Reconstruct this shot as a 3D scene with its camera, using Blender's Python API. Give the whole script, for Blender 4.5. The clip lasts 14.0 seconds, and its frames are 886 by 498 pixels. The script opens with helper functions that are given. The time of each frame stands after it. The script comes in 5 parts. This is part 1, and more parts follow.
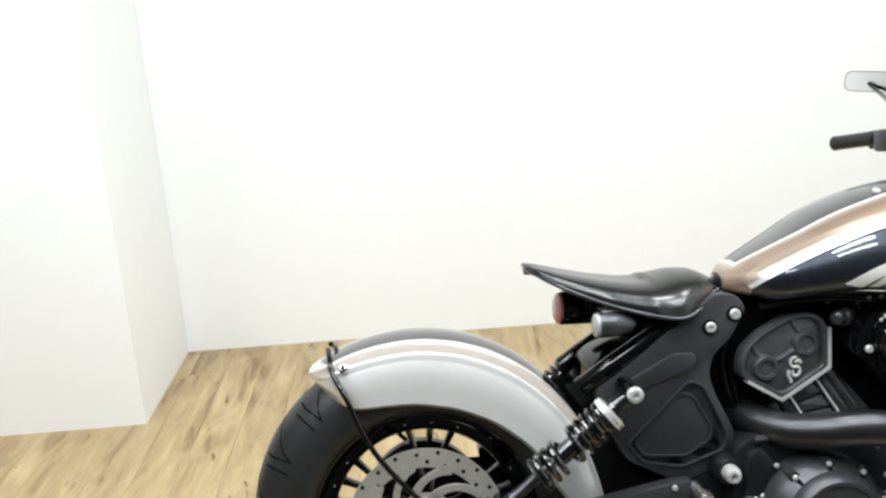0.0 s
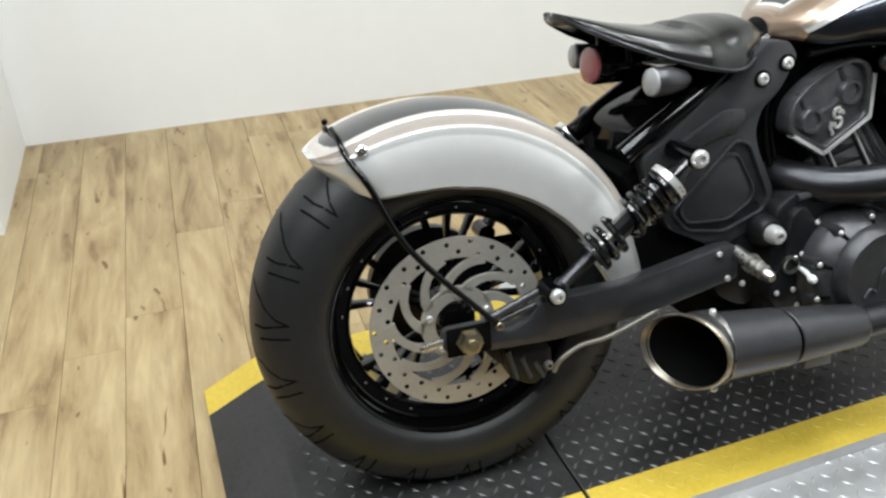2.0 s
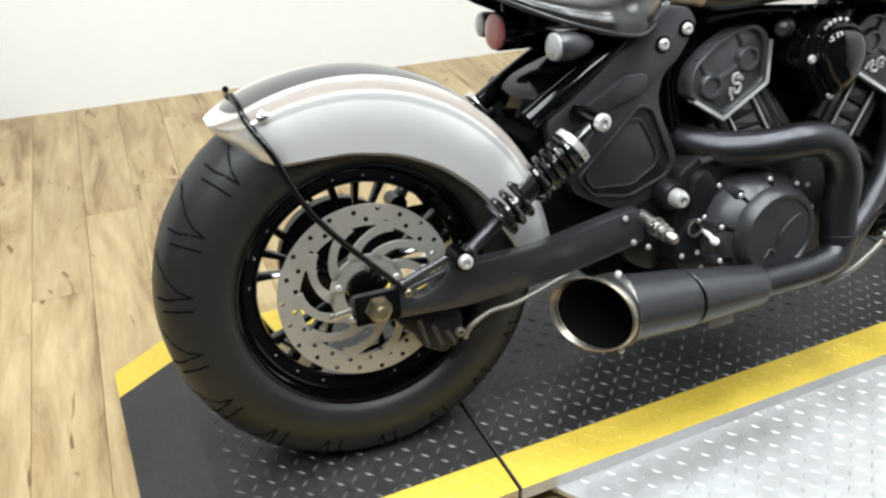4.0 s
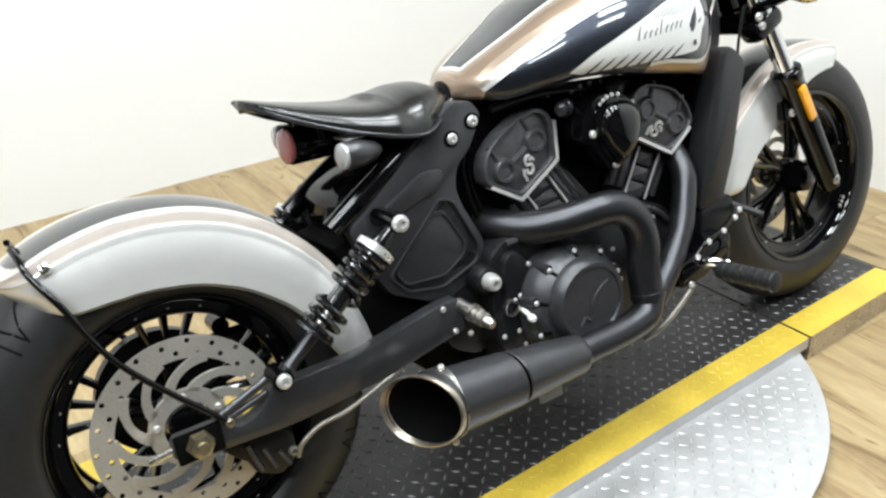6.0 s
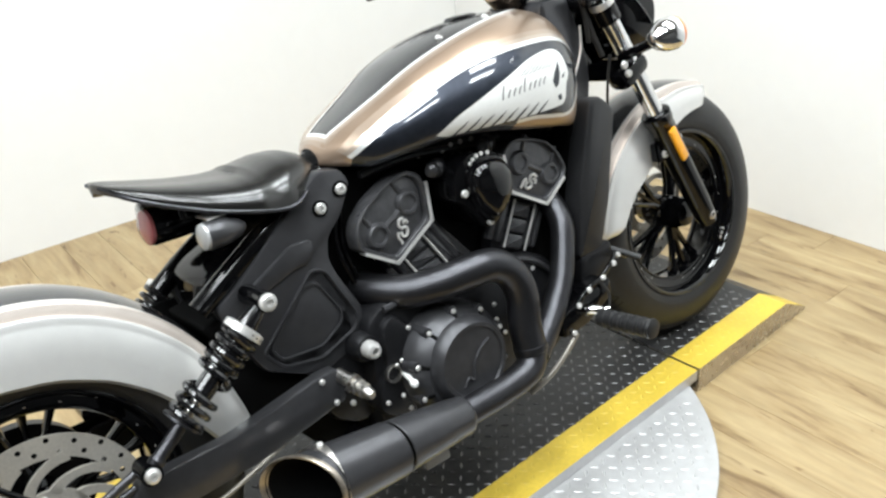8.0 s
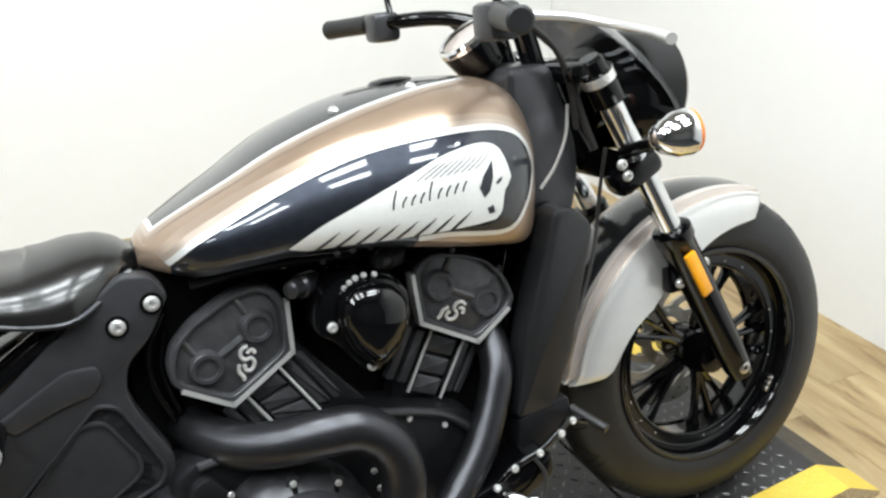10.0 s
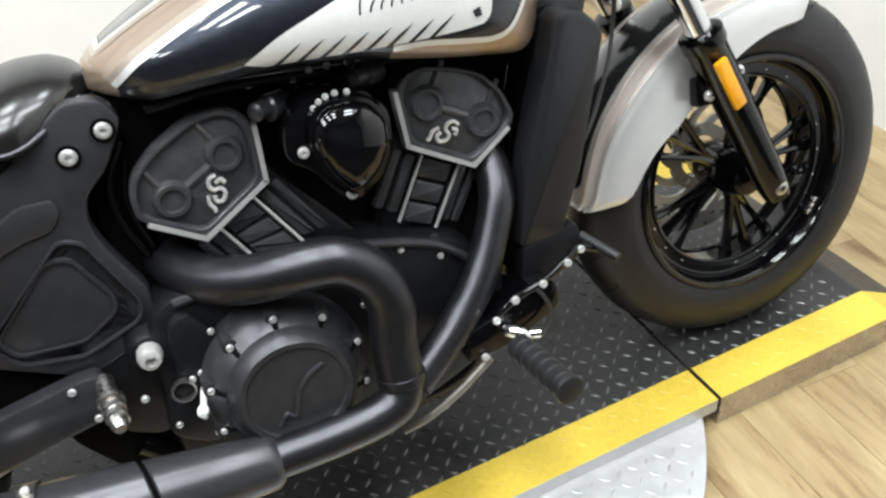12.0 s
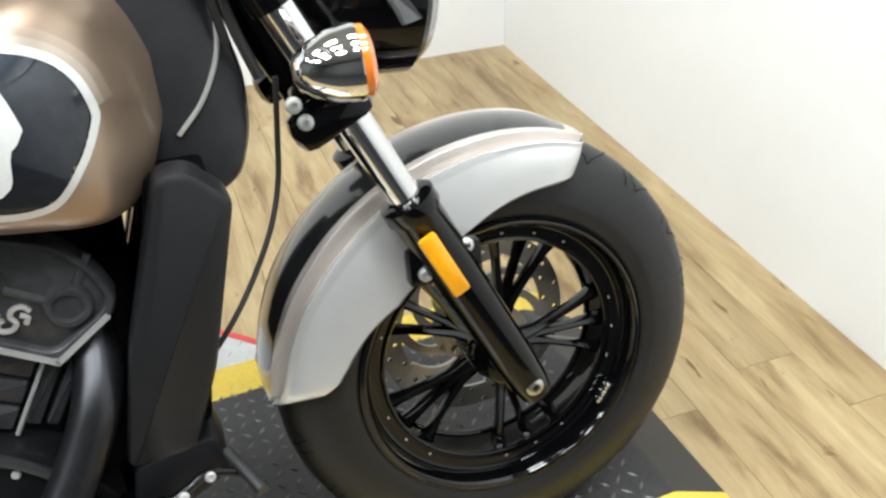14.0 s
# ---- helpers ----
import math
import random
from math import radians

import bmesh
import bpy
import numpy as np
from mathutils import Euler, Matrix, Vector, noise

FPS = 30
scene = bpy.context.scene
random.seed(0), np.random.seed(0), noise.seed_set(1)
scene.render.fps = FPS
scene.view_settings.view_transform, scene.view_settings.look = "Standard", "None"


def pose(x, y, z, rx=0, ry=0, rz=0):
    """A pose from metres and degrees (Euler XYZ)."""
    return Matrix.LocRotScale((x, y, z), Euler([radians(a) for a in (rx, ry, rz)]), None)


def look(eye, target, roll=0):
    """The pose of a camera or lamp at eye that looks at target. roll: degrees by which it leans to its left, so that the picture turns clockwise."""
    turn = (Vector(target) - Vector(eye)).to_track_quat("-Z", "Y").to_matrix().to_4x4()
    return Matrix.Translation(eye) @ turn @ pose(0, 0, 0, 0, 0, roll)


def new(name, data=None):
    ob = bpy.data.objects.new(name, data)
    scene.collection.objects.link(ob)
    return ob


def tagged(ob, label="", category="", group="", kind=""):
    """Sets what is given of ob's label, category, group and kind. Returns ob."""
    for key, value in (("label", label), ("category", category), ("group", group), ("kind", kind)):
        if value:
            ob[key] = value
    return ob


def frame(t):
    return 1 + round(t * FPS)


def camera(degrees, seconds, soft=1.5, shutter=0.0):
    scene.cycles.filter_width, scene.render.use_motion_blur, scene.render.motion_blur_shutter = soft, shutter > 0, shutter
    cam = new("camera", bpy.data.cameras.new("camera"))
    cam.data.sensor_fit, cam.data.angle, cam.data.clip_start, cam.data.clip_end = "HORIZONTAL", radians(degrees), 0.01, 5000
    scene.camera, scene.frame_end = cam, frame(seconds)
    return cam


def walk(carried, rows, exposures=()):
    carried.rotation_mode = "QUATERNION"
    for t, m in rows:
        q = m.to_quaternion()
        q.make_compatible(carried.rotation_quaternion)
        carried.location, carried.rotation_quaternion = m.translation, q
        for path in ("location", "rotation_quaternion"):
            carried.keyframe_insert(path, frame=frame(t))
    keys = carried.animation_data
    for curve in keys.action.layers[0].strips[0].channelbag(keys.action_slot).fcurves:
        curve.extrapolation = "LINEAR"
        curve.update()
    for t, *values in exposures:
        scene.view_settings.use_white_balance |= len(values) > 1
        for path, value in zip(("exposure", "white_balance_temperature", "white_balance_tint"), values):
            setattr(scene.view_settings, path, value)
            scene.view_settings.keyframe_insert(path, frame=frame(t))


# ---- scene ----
cam = camera(55.0, 14.0, soft=2.5)
PATH = [
    (0, (0.003, -1.408, 1.266), (0.085, 0.513, 0.713), -3.6),
    (0.5, (-0.108, -1.222, 1.266), (0.067, 0.647, 0.577), -4.6),
    (1, (-0.26, -1.126, 1.292), (0.204, 0.667, 0.54), -6.0),
    (1.5, (-0.352, -1.094, 1.245), (0.163, 0.645, 0.403), -2.7),
    (2, (-0.356, -1.102, 1.177), (0.144, 0.524, 0.125), -1.1),
    (2.2, (-0.36, -1.122, 1.139), (0.127, 0.483, 0.05), -0.1),
    (4.3, (-0.295, -1.133, 1.145), (0.391, 0.411, 0.074), -0.6),
    (4.5, (-0.27, -1.136, 1.152), (0.461, 0.398, 0.096), -1.8),
    (5, (-0.242, -1.126, 1.187), (0.566, 0.368, 0.131), -1.4),
    (5.5, (-0.219, -1.148, 1.179), (0.665, 0.35, 0.192), -2.6),
    (6, (-0.203, -1.158, 1.193), (0.717, 0.35, 0.256), -3.3),
    (6.5, (-0.187, -1.163, 1.215), (0.781, 0.337, 0.314), -3.3),
    (7, (-0.176, -1.165, 1.254), (0.805, 0.351, 0.393), -3.3),
    (7.5, (-0.159, -1.167, 1.271), (0.886, 0.294, 0.392), -4.0),
    (8, (-0.099, -1.166, 1.254), (0.979, 0.252, 0.346), -4.0),
    (8.5, (0.112, -1.148, 1.253), (1.104, 0.34, 0.357), -1.4),
    (8.7, (0.187, -1.147, 1.243), (1.181, 0.365, 0.391), -0.3),
    (10.8, (0.615, -0.926, 1.222), (1.259, 0.697, 0.247), -3.2),
    (11, (0.632, -0.932, 1.212), (1.255, 0.671, 0.19), -3.6),
    (11.5, (0.644, -0.944, 1.189), (1.229, 0.605, 0.067), -4.6),
    (12, (0.638, -0.953, 1.158), (1.187, 0.536, -0.06), -5.2),
    (12.5, (0.703, -0.963, 1.141), (1.173, 0.562, -0.065), -7.1),
    (13, (0.877, -1.008, 1.16), (1.31, 0.627, 0.094), -5.5),
    (13.5, (1.005, -0.978, 1.143), (1.445, 0.642, 0.057), -6.9),
    (14, (1.175, -0.788, 1.127), (1.745, 0.748, -0.021), -0.8),
]
walk(cam, [(t, look(eye, target, roll)) for t, eye, target, roll in PATH],
     exposures=[(0, -0.05), (1, -0.10), (1.5, -0.18), (2, -0.32), (2.2, -0.30), (4.3, 0.0), (8, 0.0), (8.5, -0.05), (11, 0.0), (12.5, 0.05), (13.5, 0.12), (14, 0.06)])

# ---- world and light ----
world = bpy.data.worlds.new("world")
scene.world = world
world.use_nodes = True
world.node_tree.nodes["Background"].inputs[0].default_value = (0.9, 0.95, 1.0, 1)
world.node_tree.nodes["Background"].inputs[1].default_value = 0.05
scene.view_settings.exposure = 0.0
LAMP = 21.2          # watts of each ceiling panel
FLOOR = -0.07        # floor level; the top of the display platform is z = 0
CEIL = 2.95

# ---- materials ----
def shader(name, color, rough=0.5, metal=0.0, coat=0.0, spec=0.5, grain=0.0, scale=40.0, bump=0.0, bump_scale=None, tint=0.0, rvar=0.0):
    """A principled material with two scales of variation in colour, gloss and relief."""
    m = bpy.data.materials.new(name)
    m.use_nodes = True
    nt = m.node_tree
    b = nt.nodes["Principled BSDF"]
    b.inputs["Roughness"].default_value = rough
    b.inputs["Metallic"].default_value = metal
    b.inputs["Coat Weight"].default_value = coat
    b.inputs["Coat Roughness"].default_value = 0.04
    b.inputs["Specular IOR Level"].default_value = spec
    b.inputs["Base Color"].default_value = (*color, 1)
    co = nt.nodes.new("ShaderNodeTexCoord")
    if grain or rvar:
        fine = nt.nodes.new("ShaderNodeTexNoise")
        fine.inputs["Scale"].default_value = scale * 6
        fine.inputs["Detail"].default_value = 6
        wide = nt.nodes.new("ShaderNodeTexNoise")
        wide.inputs["Scale"].default_value = scale * 0.35
        wide.inputs["Detail"].default_value = 4
        nt.links.new(co.outputs["Object"], fine.inputs["Vector"])
        nt.links.new(co.outputs["Object"], wide.inputs["Vector"])
        add = nt.nodes.new("ShaderNodeMath")
        add.operation = "ADD"
        nt.links.new(fine.outputs["Fac"], add.inputs[0])
        nt.links.new(wide.outputs["Fac"], add.inputs[1])
        half = nt.nodes.new("ShaderNodeMapRange")
        half.inputs["From Min"].default_value = 0.6
        half.inputs["From Max"].default_value = 1.4
        nt.links.new(add.outputs[0], half.inputs["Value"])
        if grain:
            mix = nt.nodes.new("ShaderNodeMix")
            mix.data_type = "RGBA"
            lo = [max(0, c * (1 - grain)) for c in color]
            hi = [min(1, c * (1 + grain) + tint * k) for c, k in zip(color, (1.0, 0.75, 0.5))]
            mix.inputs["A"].default_value = (*lo, 1)
            mix.inputs["B"].default_value = (*hi, 1)
            nt.links.new(half.outputs[0], mix.inputs["Factor"])
            nt.links.new(mix.outputs["Result"], b.inputs["Base Color"])
        if rvar:
            rr = nt.nodes.new("ShaderNodeMapRange")
            rr.inputs["To Min"].default_value = max(0.02, rough - rvar)
            rr.inputs["To Max"].default_value = min(1, rough + rvar)
            nt.links.new(half.outputs[0], rr.inputs["Value"])
            nt.links.new(rr.outputs[0], b.inputs["Roughness"])
    if bump:
        n = nt.nodes.new("ShaderNodeTexNoise")
        n.inputs["Scale"].default_value = bump_scale or scale * 8
        n.inputs["Detail"].default_value = 3
        nt.links.new(co.outputs["Object"], n.inputs["Vector"])
        bp = nt.nodes.new("ShaderNodeBump")
        bp.inputs["Strength"].default_value = bump
        bp.inputs["Distance"].default_value = 0.0004
        nt.links.new(n.outputs["Fac"], bp.inputs["Height"])
        nt.links.new(bp.outputs["Normal"], b.inputs["Normal"])
    return m


def plank_material():
    """Pale washed-oak vinyl plank: long streaks, knots and a tone of its own for each plank."""
    m = bpy.data.materials.new("washed_oak")
    m.use_nodes = True
    nt = m.node_tree
    b = nt.nodes["Principled BSDF"]
    b.inputs["Roughness"].default_value = 0.34
    co = nt.nodes.new("ShaderNodeTexCoord")
    info = nt.nodes.new("ShaderNodeObjectInfo")
    shift = nt.nodes.new("ShaderNodeVectorMath")
    shift.operation = "MULTIPLY_ADD"
    shift.inputs[1].default_value = (1, 1, 1)
    comb = nt.nodes.new("ShaderNodeCombineXYZ")
    times = nt.nodes.new("ShaderNodeMath")
    times.operation = "MULTIPLY"
    times.inputs[1].default_value = 37.0
    nt.links.new(info.outputs["Random"], times.inputs[0])
    for k in range(3):
        nt.links.new(times.outputs[0], comb.inputs[k])
    nt.links.new(co.outputs["Object"], shift.inputs[0])
    nt.links.new(comb.outputs[0], shift.inputs[2])

    def streaks(sx, sy, detail, rough):
        mp = nt.nodes.new("ShaderNodeMapping")
        mp.inputs["Scale"].default_value = (sx, sy, 1)
        n = nt.nodes.new("ShaderNodeTexNoise")
        n.inputs["Scale"].default_value = 1.0
        n.inputs["Detail"].default_value = detail
        n.inputs["Roughness"].default_value = rough
        n.inputs["Distortion"].default_value = 0.6
        nt.links.new(shift.outputs[0], mp.inputs["Vector"])
        nt.links.new(mp.outputs[0], n.inputs["Vector"])
        return n
    broad, fine = streaks(15, 2.6, 5, 0.6), streaks(80, 7, 5, 0.65)
    ramp = nt.nodes.new("ShaderNodeValToRGB")
    for el, (p, c) in zip(ramp.color_ramp.elements, ((0.30, (0.20, 0.130, 0.066)), (0.68, (0.50, 0.395, 0.235)))):
        el.position, el.color = p, (*c, 1)
    mid = ramp.color_ramp.elements.new(0.45)
    mid.color = (0.385, 0.285, 0.160, 1)
    nt.links.new(broad.outputs["Fac"], ramp.inputs[0])
    ramp2 = nt.nodes.new("ShaderNodeValToRGB")
    for el, (p, c) in zip(ramp2.color_ramp.elements, ((0.3, 0.78), (0.6, 1.0))):
        el.position, el.color = p, (c, c, c, 1)
    nt.links.new(fine.outputs["Fac"], ramp2.inputs[0])
    mul = nt.nodes.new("ShaderNodeMix")
    mul.data_type, mul.blend_type = "RGBA", "MULTIPLY"
    mul.inputs["Factor"].default_value = 0.8
    nt.links.new(ramp.outputs[0], mul.inputs["A"])
    nt.links.new(ramp2.outputs[0], mul.inputs["B"])
    hsv = nt.nodes.new("ShaderNodeHueSaturation")
    hsv.inputs["Saturation"].default_value = 1.12
    val = nt.nodes.new("ShaderNodeMapRange")
    val.inputs["To Min"].default_value = 0.85
    val.inputs["To Max"].default_value = 0.95
    nt.links.new(info.outputs["Random"], val.inputs["Value"])
    nt.links.new(val.outputs[0], hsv.inputs["Value"])
    # short brown dashes and small knots
    dash = streaks(34, 9, 2, 0.5)
    knot = nt.nodes.new("ShaderNodeMapRange")
    knot.inputs["From Min"].default_value = 0.675
    knot.inputs["From Max"].default_value = 0.74
    nt.links.new(dash.outputs["Fac"], knot.inputs["Value"])
    brown = nt.nodes.new("ShaderNodeMix")
    brown.data_type = "RGBA"
    brown.inputs["B"].default_value = (0.15, 0.088, 0.040, 1)
    nt.links.new(knot.outputs[0], brown.inputs["Factor"])
    nt.links.new(mul.outputs["Result"], brown.inputs["A"])
    nt.links.new(brown.outputs["Result"], hsv.inputs["Color"])
    nt.links.new(hsv.outputs[0], b.inputs["Base Color"])
    bp = nt.nodes.new("ShaderNodeBump")
    bp.inputs["Strength"].default_value = 0.25
    bp.inputs["Distance"].default_value = 0.001
    nt.links.new(fine.outputs["Fac"], bp.inputs["Height"])
    nt.links.new(bp.outputs["Normal"], b.inputs["Normal"])
    return m


OAK = plank_material()
GAP = shader("plank_gap", (0.16, 0.12, 0.08), 0.9, grain=0.3)
FRONT_SHEET = shader("unseen_front_sheet", (0.025, 0.025, 0.026), 0.8, spec=0.2, grain=0.3, scale=60, bump=0.3, bump_scale=300)
WALL = shader("white_wall_paint", (0.80, 0.80, 0.79), 0.55, grain=0.015, scale=3, bump=0.08, bump_scale=180)
UNSEEN_WALL = shader("unseen_wall_dark_paint", (0.05, 0.05, 0.05), 0.6, grain=0.06, scale=3, bump=0.08)
CEILING = shader("ceiling_paint", (0.32, 0.32, 0.32), 0.8, grain=0.03, scale=3, bump=0.1)
PLATE = shader("black_painted_plate", (0.021, 0.0212, 0.0218), 0.40, spec=0.44, grain=0.6, scale=14, rvar=0.12, bump=0.15, tint=0.006)
WORN = shader("worn_plate_lug", (0.11, 0.11, 0.11), 0.32, metal=0.4, grain=0.6, scale=20, rvar=0.12)
YELLOW = shader("yellow_safety_paint", (0.62, 0.445, 0.055), 0.42, grain=0.16, scale=16, rvar=0.1, bump=0.08)
ALU = shader("bare_tread_plate", (0.52, 0.52, 0.52), 0.40, metal=0.5, grain=0.12, scale=7, rvar=0.1, bump=0.05)
ALU_SIDE = shader("worn_steel_edge", (0.50, 0.46, 0.41), 0.28, metal=0.85, grain=0.2, scale=12, rvar=0.08)
RED = shader("red_edge_paint", (0.55, 0.05, 0.05), 0.5, grain=0.15)
RUBBER = shader("tyre_rubber", (0.0135, 0.0135, 0.0140), 0.43, spec=0.36, grain=0.3, scale=12, bump=0.10, bump_scale=400)
GROOVE_SHADE = shader("tyre_groove_shade", (0.003, 0.003, 0.003), 0.9, spec=0.1, grain=0.2)
GLOSS = shader("gloss_black", (0.0016, 0.0016, 0.0019), 0.11, spec=0.28, coat=0.08, grain=0.15, scale=20, rvar=0.02)
SATIN = shader("satin_black", (0.056, 0.056, 0.060), 0.30, spec=0.5, metal=0.6, grain=0.15, scale=9)
MATT = shader("matt_black_engine", (0.054, 0.054, 0.058), 0.36, spec=0.5, metal=0.6, grain=0.3, scale=9)
COVER = shader("cast_rocker_paint", (0.086, 0.086, 0.091), 0.37, spec=0.5, metal=0.6, grain=0.35, scale=12, rvar=0.03, bump=0.06, bump_scale=800)
CASE = shader("dark_engine_casting", (0.013, 0.013, 0.0145), 0.38, spec=0.4, metal=0.5, grain=0.3, scale=9, rvar=0.03, bump=0.06, bump_scale=700)
RIM = shader("gloss_black_wheel_paint", (0.0018, 0.0018, 0.0021), 0.06, spec=0.35, coat=0.30, grain=0.15, scale=20, bump=0.04, bump_scale=60)
SHROUD = shader("black_shroud_plastic", (0.010, 0.010, 0.011), 0.42, spec=0.45, grain=0.2, scale=14, bump=0.05, bump_scale=500)
SPRING = shader("gloss_black_spring_coating", (0.004, 0.004, 0.0045), 0.14, spec=0.5, coat=0.35, grain=0.15, scale=20)
# near-black: shade of gaps and recesses put into the colour, plus black parts
SHADE_BLACK = shader("recess_shade_black", (0.002, 0.002, 0.002), 0.8, spec=0.06, grain=0.3, scale=30)
GRAPHITE = shader("graphite_heat_coating", (0.055, 0.055, 0.060), 0.34, spec=0.5, metal=0.9, grain=0.15, scale=9)
CHROME = shader("chrome", (0.80, 0.80, 0.80), 0.07, metal=1.0, grain=0.03, rvar=0.04)
STEEL = shader("brushed_steel", (0.52, 0.50, 0.47), 0.30, metal=1.0, grain=0.12, scale=30, rvar=0.08)
DISC = shader("ground_disc_steel", (0.45, 0.425, 0.38), 0.33, metal=0.55, grain=0.15, scale=30, rvar=0.06)
SOOTY = shader("heat_stained_steel", (0.36, 0.32, 0.27), 0.34, metal=0.9, grain=0.35, scale=30, rvar=0.1)
BRASSY = shader("worn_zinc_nut", (0.42, 0.37, 0.27), 0.35, metal=1.0, grain=0.25, scale=60, rvar=0.1)
MACHINED = shader("machined_edge", (0.70, 0.69, 0.67), 0.28, metal=0.62, grain=0.08, scale=40)
SILVER = shader("silver_metallic_paint", (0.70, 0.695, 0.68), 0.27, metal=0.47, coat=0.35, grain=0.03, scale=9)
BRONZE = shader("bronze_metallic_paint", (0.355, 0.258, 0.188), 0.33, metal=0.70, coat=0.4, grain=0.06, scale=4)
FADE_PALE = shader("pale_bronze_fade", (0.47, 0.390, 0.325), 0.32, metal=0.64, coat=0.4, grain=0.05, scale=7)
FADE_DEEP = shader("deep_bronze_fade", (0.41, 0.318, 0.248), 0.33, metal=0.67, coat=0.4, grain=0.05, scale=7)
TAUPE = shader("bronze_silver_blend_paint", (0.60, 0.535, 0.485), 0.29, metal=0.38, coat=0.4, grain=0.05, scale=7)
NAVY = shader("black_blue_flake_paint", (0.022, 0.026, 0.036), 0.40, spec=0.5, metal=0.75, coat=0.85, grain=0.35, scale=200)
PINSTRIPE = shader("silver_pinstripe", (0.68, 0.68, 0.67), 0.30, metal=0.35, coat=0.3, grain=0.06)
SMOKE = shader("smoke_grey_paint", (0.022, 0.022, 0.023), 0.16, metal=0.2, coat=0.5, spec=0.35, grain=0.15, scale=10)
EMBLEM = shader("white_emblem_film", (0.72, 0.72, 0.70), 0.3, coat=0.5, grain=0.05, scale=30)
LEATHER = shader("black_leather", (0.006, 0.0056, 0.0052), 0.24, spec=0.60, grain=0.2, scale=14, bump=0.12, bump_scale=220)
REDLENS = shader("red_lens", (0.30, 0.085, 0.085), 0.2, coat=0.5, grain=0.2, scale=60)
GREYLENS = shader("smoked_lens", (0.30, 0.30, 0.30), 0.2, coat=0.5, grain=0.1, scale=60)
AMBER = shader("amber_reflector", (0.84, 0.35, 0.006), 0.2, coat=0.7, grain=0.15, scale=120)
ORANGE = shader("orange_lens", (0.80, 0.20, 0.02), 0.2, coat=0.7, grain=0.1)
MIRROR = shader("mirror_glass", (0.85, 0.85, 0.85), 0.02, metal=1.0)
DIAL = shader("dial_face", (0.35, 0.30, 0.27), 0.25, coat=0.8, grain=0.25, scale=30)
SCREEN = shader("smoked_screen", (0.16, 0.16, 0.165), 0.06, spec=0.5)
SCREEN.node_tree.nodes["Principled BSDF"].inputs["Transmission Weight"].default_value = 0.8
CABLE = shader("cable_sheath", (0.02, 0.019, 0.018), 0.5, spec=0.3, grain=0.2)
GREYPLATE = shader("grey_bracket", (0.16, 0.16, 0.16), 0.5, grain=0.2)
HOSE = shader("steel_brake_pipe", (0.20, 0.185, 0.16), 0.4, metal=0.6, grain=0.2)
lamp_mat = bpy.data.materials.new("lamp_diffuser")
lamp_mat.use_nodes = True
lamp_mat.node_tree.nodes["Principled BSDF"].inputs["Emission Color"].default_value = (0.95, 0.98, 1, 1)
lamp_mat.node_tree.nodes["Principled BSDF"].inputs["Emission Strength"].default_value = 6.0

# ---- mesh helpers ----
def link(name, bm, mat, parent=None, label="", smooth=True):
    me = bpy.data.meshes.new(name)
    bm.normal_update()
    bm.to_mesh(me)
    bm.free()
    for m in mat if isinstance(mat, (list, tuple)) else [mat]:
        me.materials.append(m)
    if smooth:
        me.shade_smooth()
        me.set_sharp_from_angle(angle=radians(38))
    ob = new(name, me)
    ob.parent = parent
    if label:
        tagged(ob, label)
    return ob


def part(name, bm, mat, parent, label=""):
    return link(name, bm, mat, parent, label)


def thing(name, label, category, group="", at=(0, 0, 0)):
    ob = new(name)
    ob.location = at
    ob.empty_display_size = 0.1
    return tagged(ob, label, category, group)


def B():
    return bmesh.new()


def V(*p):
    return Vector(p)


def box(bm, lo, hi, bevel=0.0, turn=None):
    lo, hi = Vector(lo), Vector(hi)
    m = Matrix.Translation((lo + hi) / 2)
    if turn:
        m = m @ turn
    r = bmesh.ops.create_cube(bm, size=1, matrix=m @ Matrix.Diagonal((*(hi - lo), 1)))
    if bevel:
        es = list({e for v in r["verts"] for e in v.link_edges})
        bmesh.ops.bevel(bm, geom=es, offset=bevel, segments=2, affect="EDGES", profile=0.5)
    return bm


def frame_of(d):
    d = Vector(d).normalized()
    a = Vector((0, 0, 1)) if abs(d.z) < 0.9 else Vector((0, 1, 0))
    u = d.cross(a).normalized()
    return u, d.cross(u).normalized(), d


def ring_mesh(bm, rings, close=True, caps=(True, True), mats=None):
    """Skin a list of vertex-position rings."""
    vs = [[bm.verts.new(p) for p in r] for r in rings]
    n = len(vs[0])
    for i in range(len(vs) - 1):
        for j in range(n if close else n - 1):
            f = bm.faces.new((vs[i][j], vs[i][(j + 1) % n], vs[i + 1][(j + 1) % n], vs[i + 1][j]))
            if mats:
                f.material_index = mats(i, j)
    if caps[0]:
        bm.faces.new(list(reversed(vs[0])))
    if caps[1]:
        bm.faces.new(vs[-1])
    return vs


def rod(bm, a, b, r, r2=None, n=16, caps=(True, True)):
    a, b = Vector(a), Vector(b)
    u, w, d = frame_of(b - a)
    rings = [[c + (u * math.cos(t) + w * math.sin(t)) * q for t in [2 * math.pi * k / n for k in range(n)]] for c, q in ((a, r), (b, r if r2 is None else r2))]
    ring_mesh(bm, rings, caps=caps)
    return bm


def turned(bm, a, axis, profile, n=24, caps=(True, True)):
    """A lathe form: profile of (distance along the axis, radius) from the point a."""
    a = Vector(a)
    u, w, d = frame_of(axis)
    rings = [[a + d * s + (u * math.cos(t) + w * math.sin(t)) * max(r, 1e-4) for t in [2 * math.pi * k / n for k in range(n)]] for s, r in profile]
    ring_mesh(bm, rings, caps=caps)
    return bm


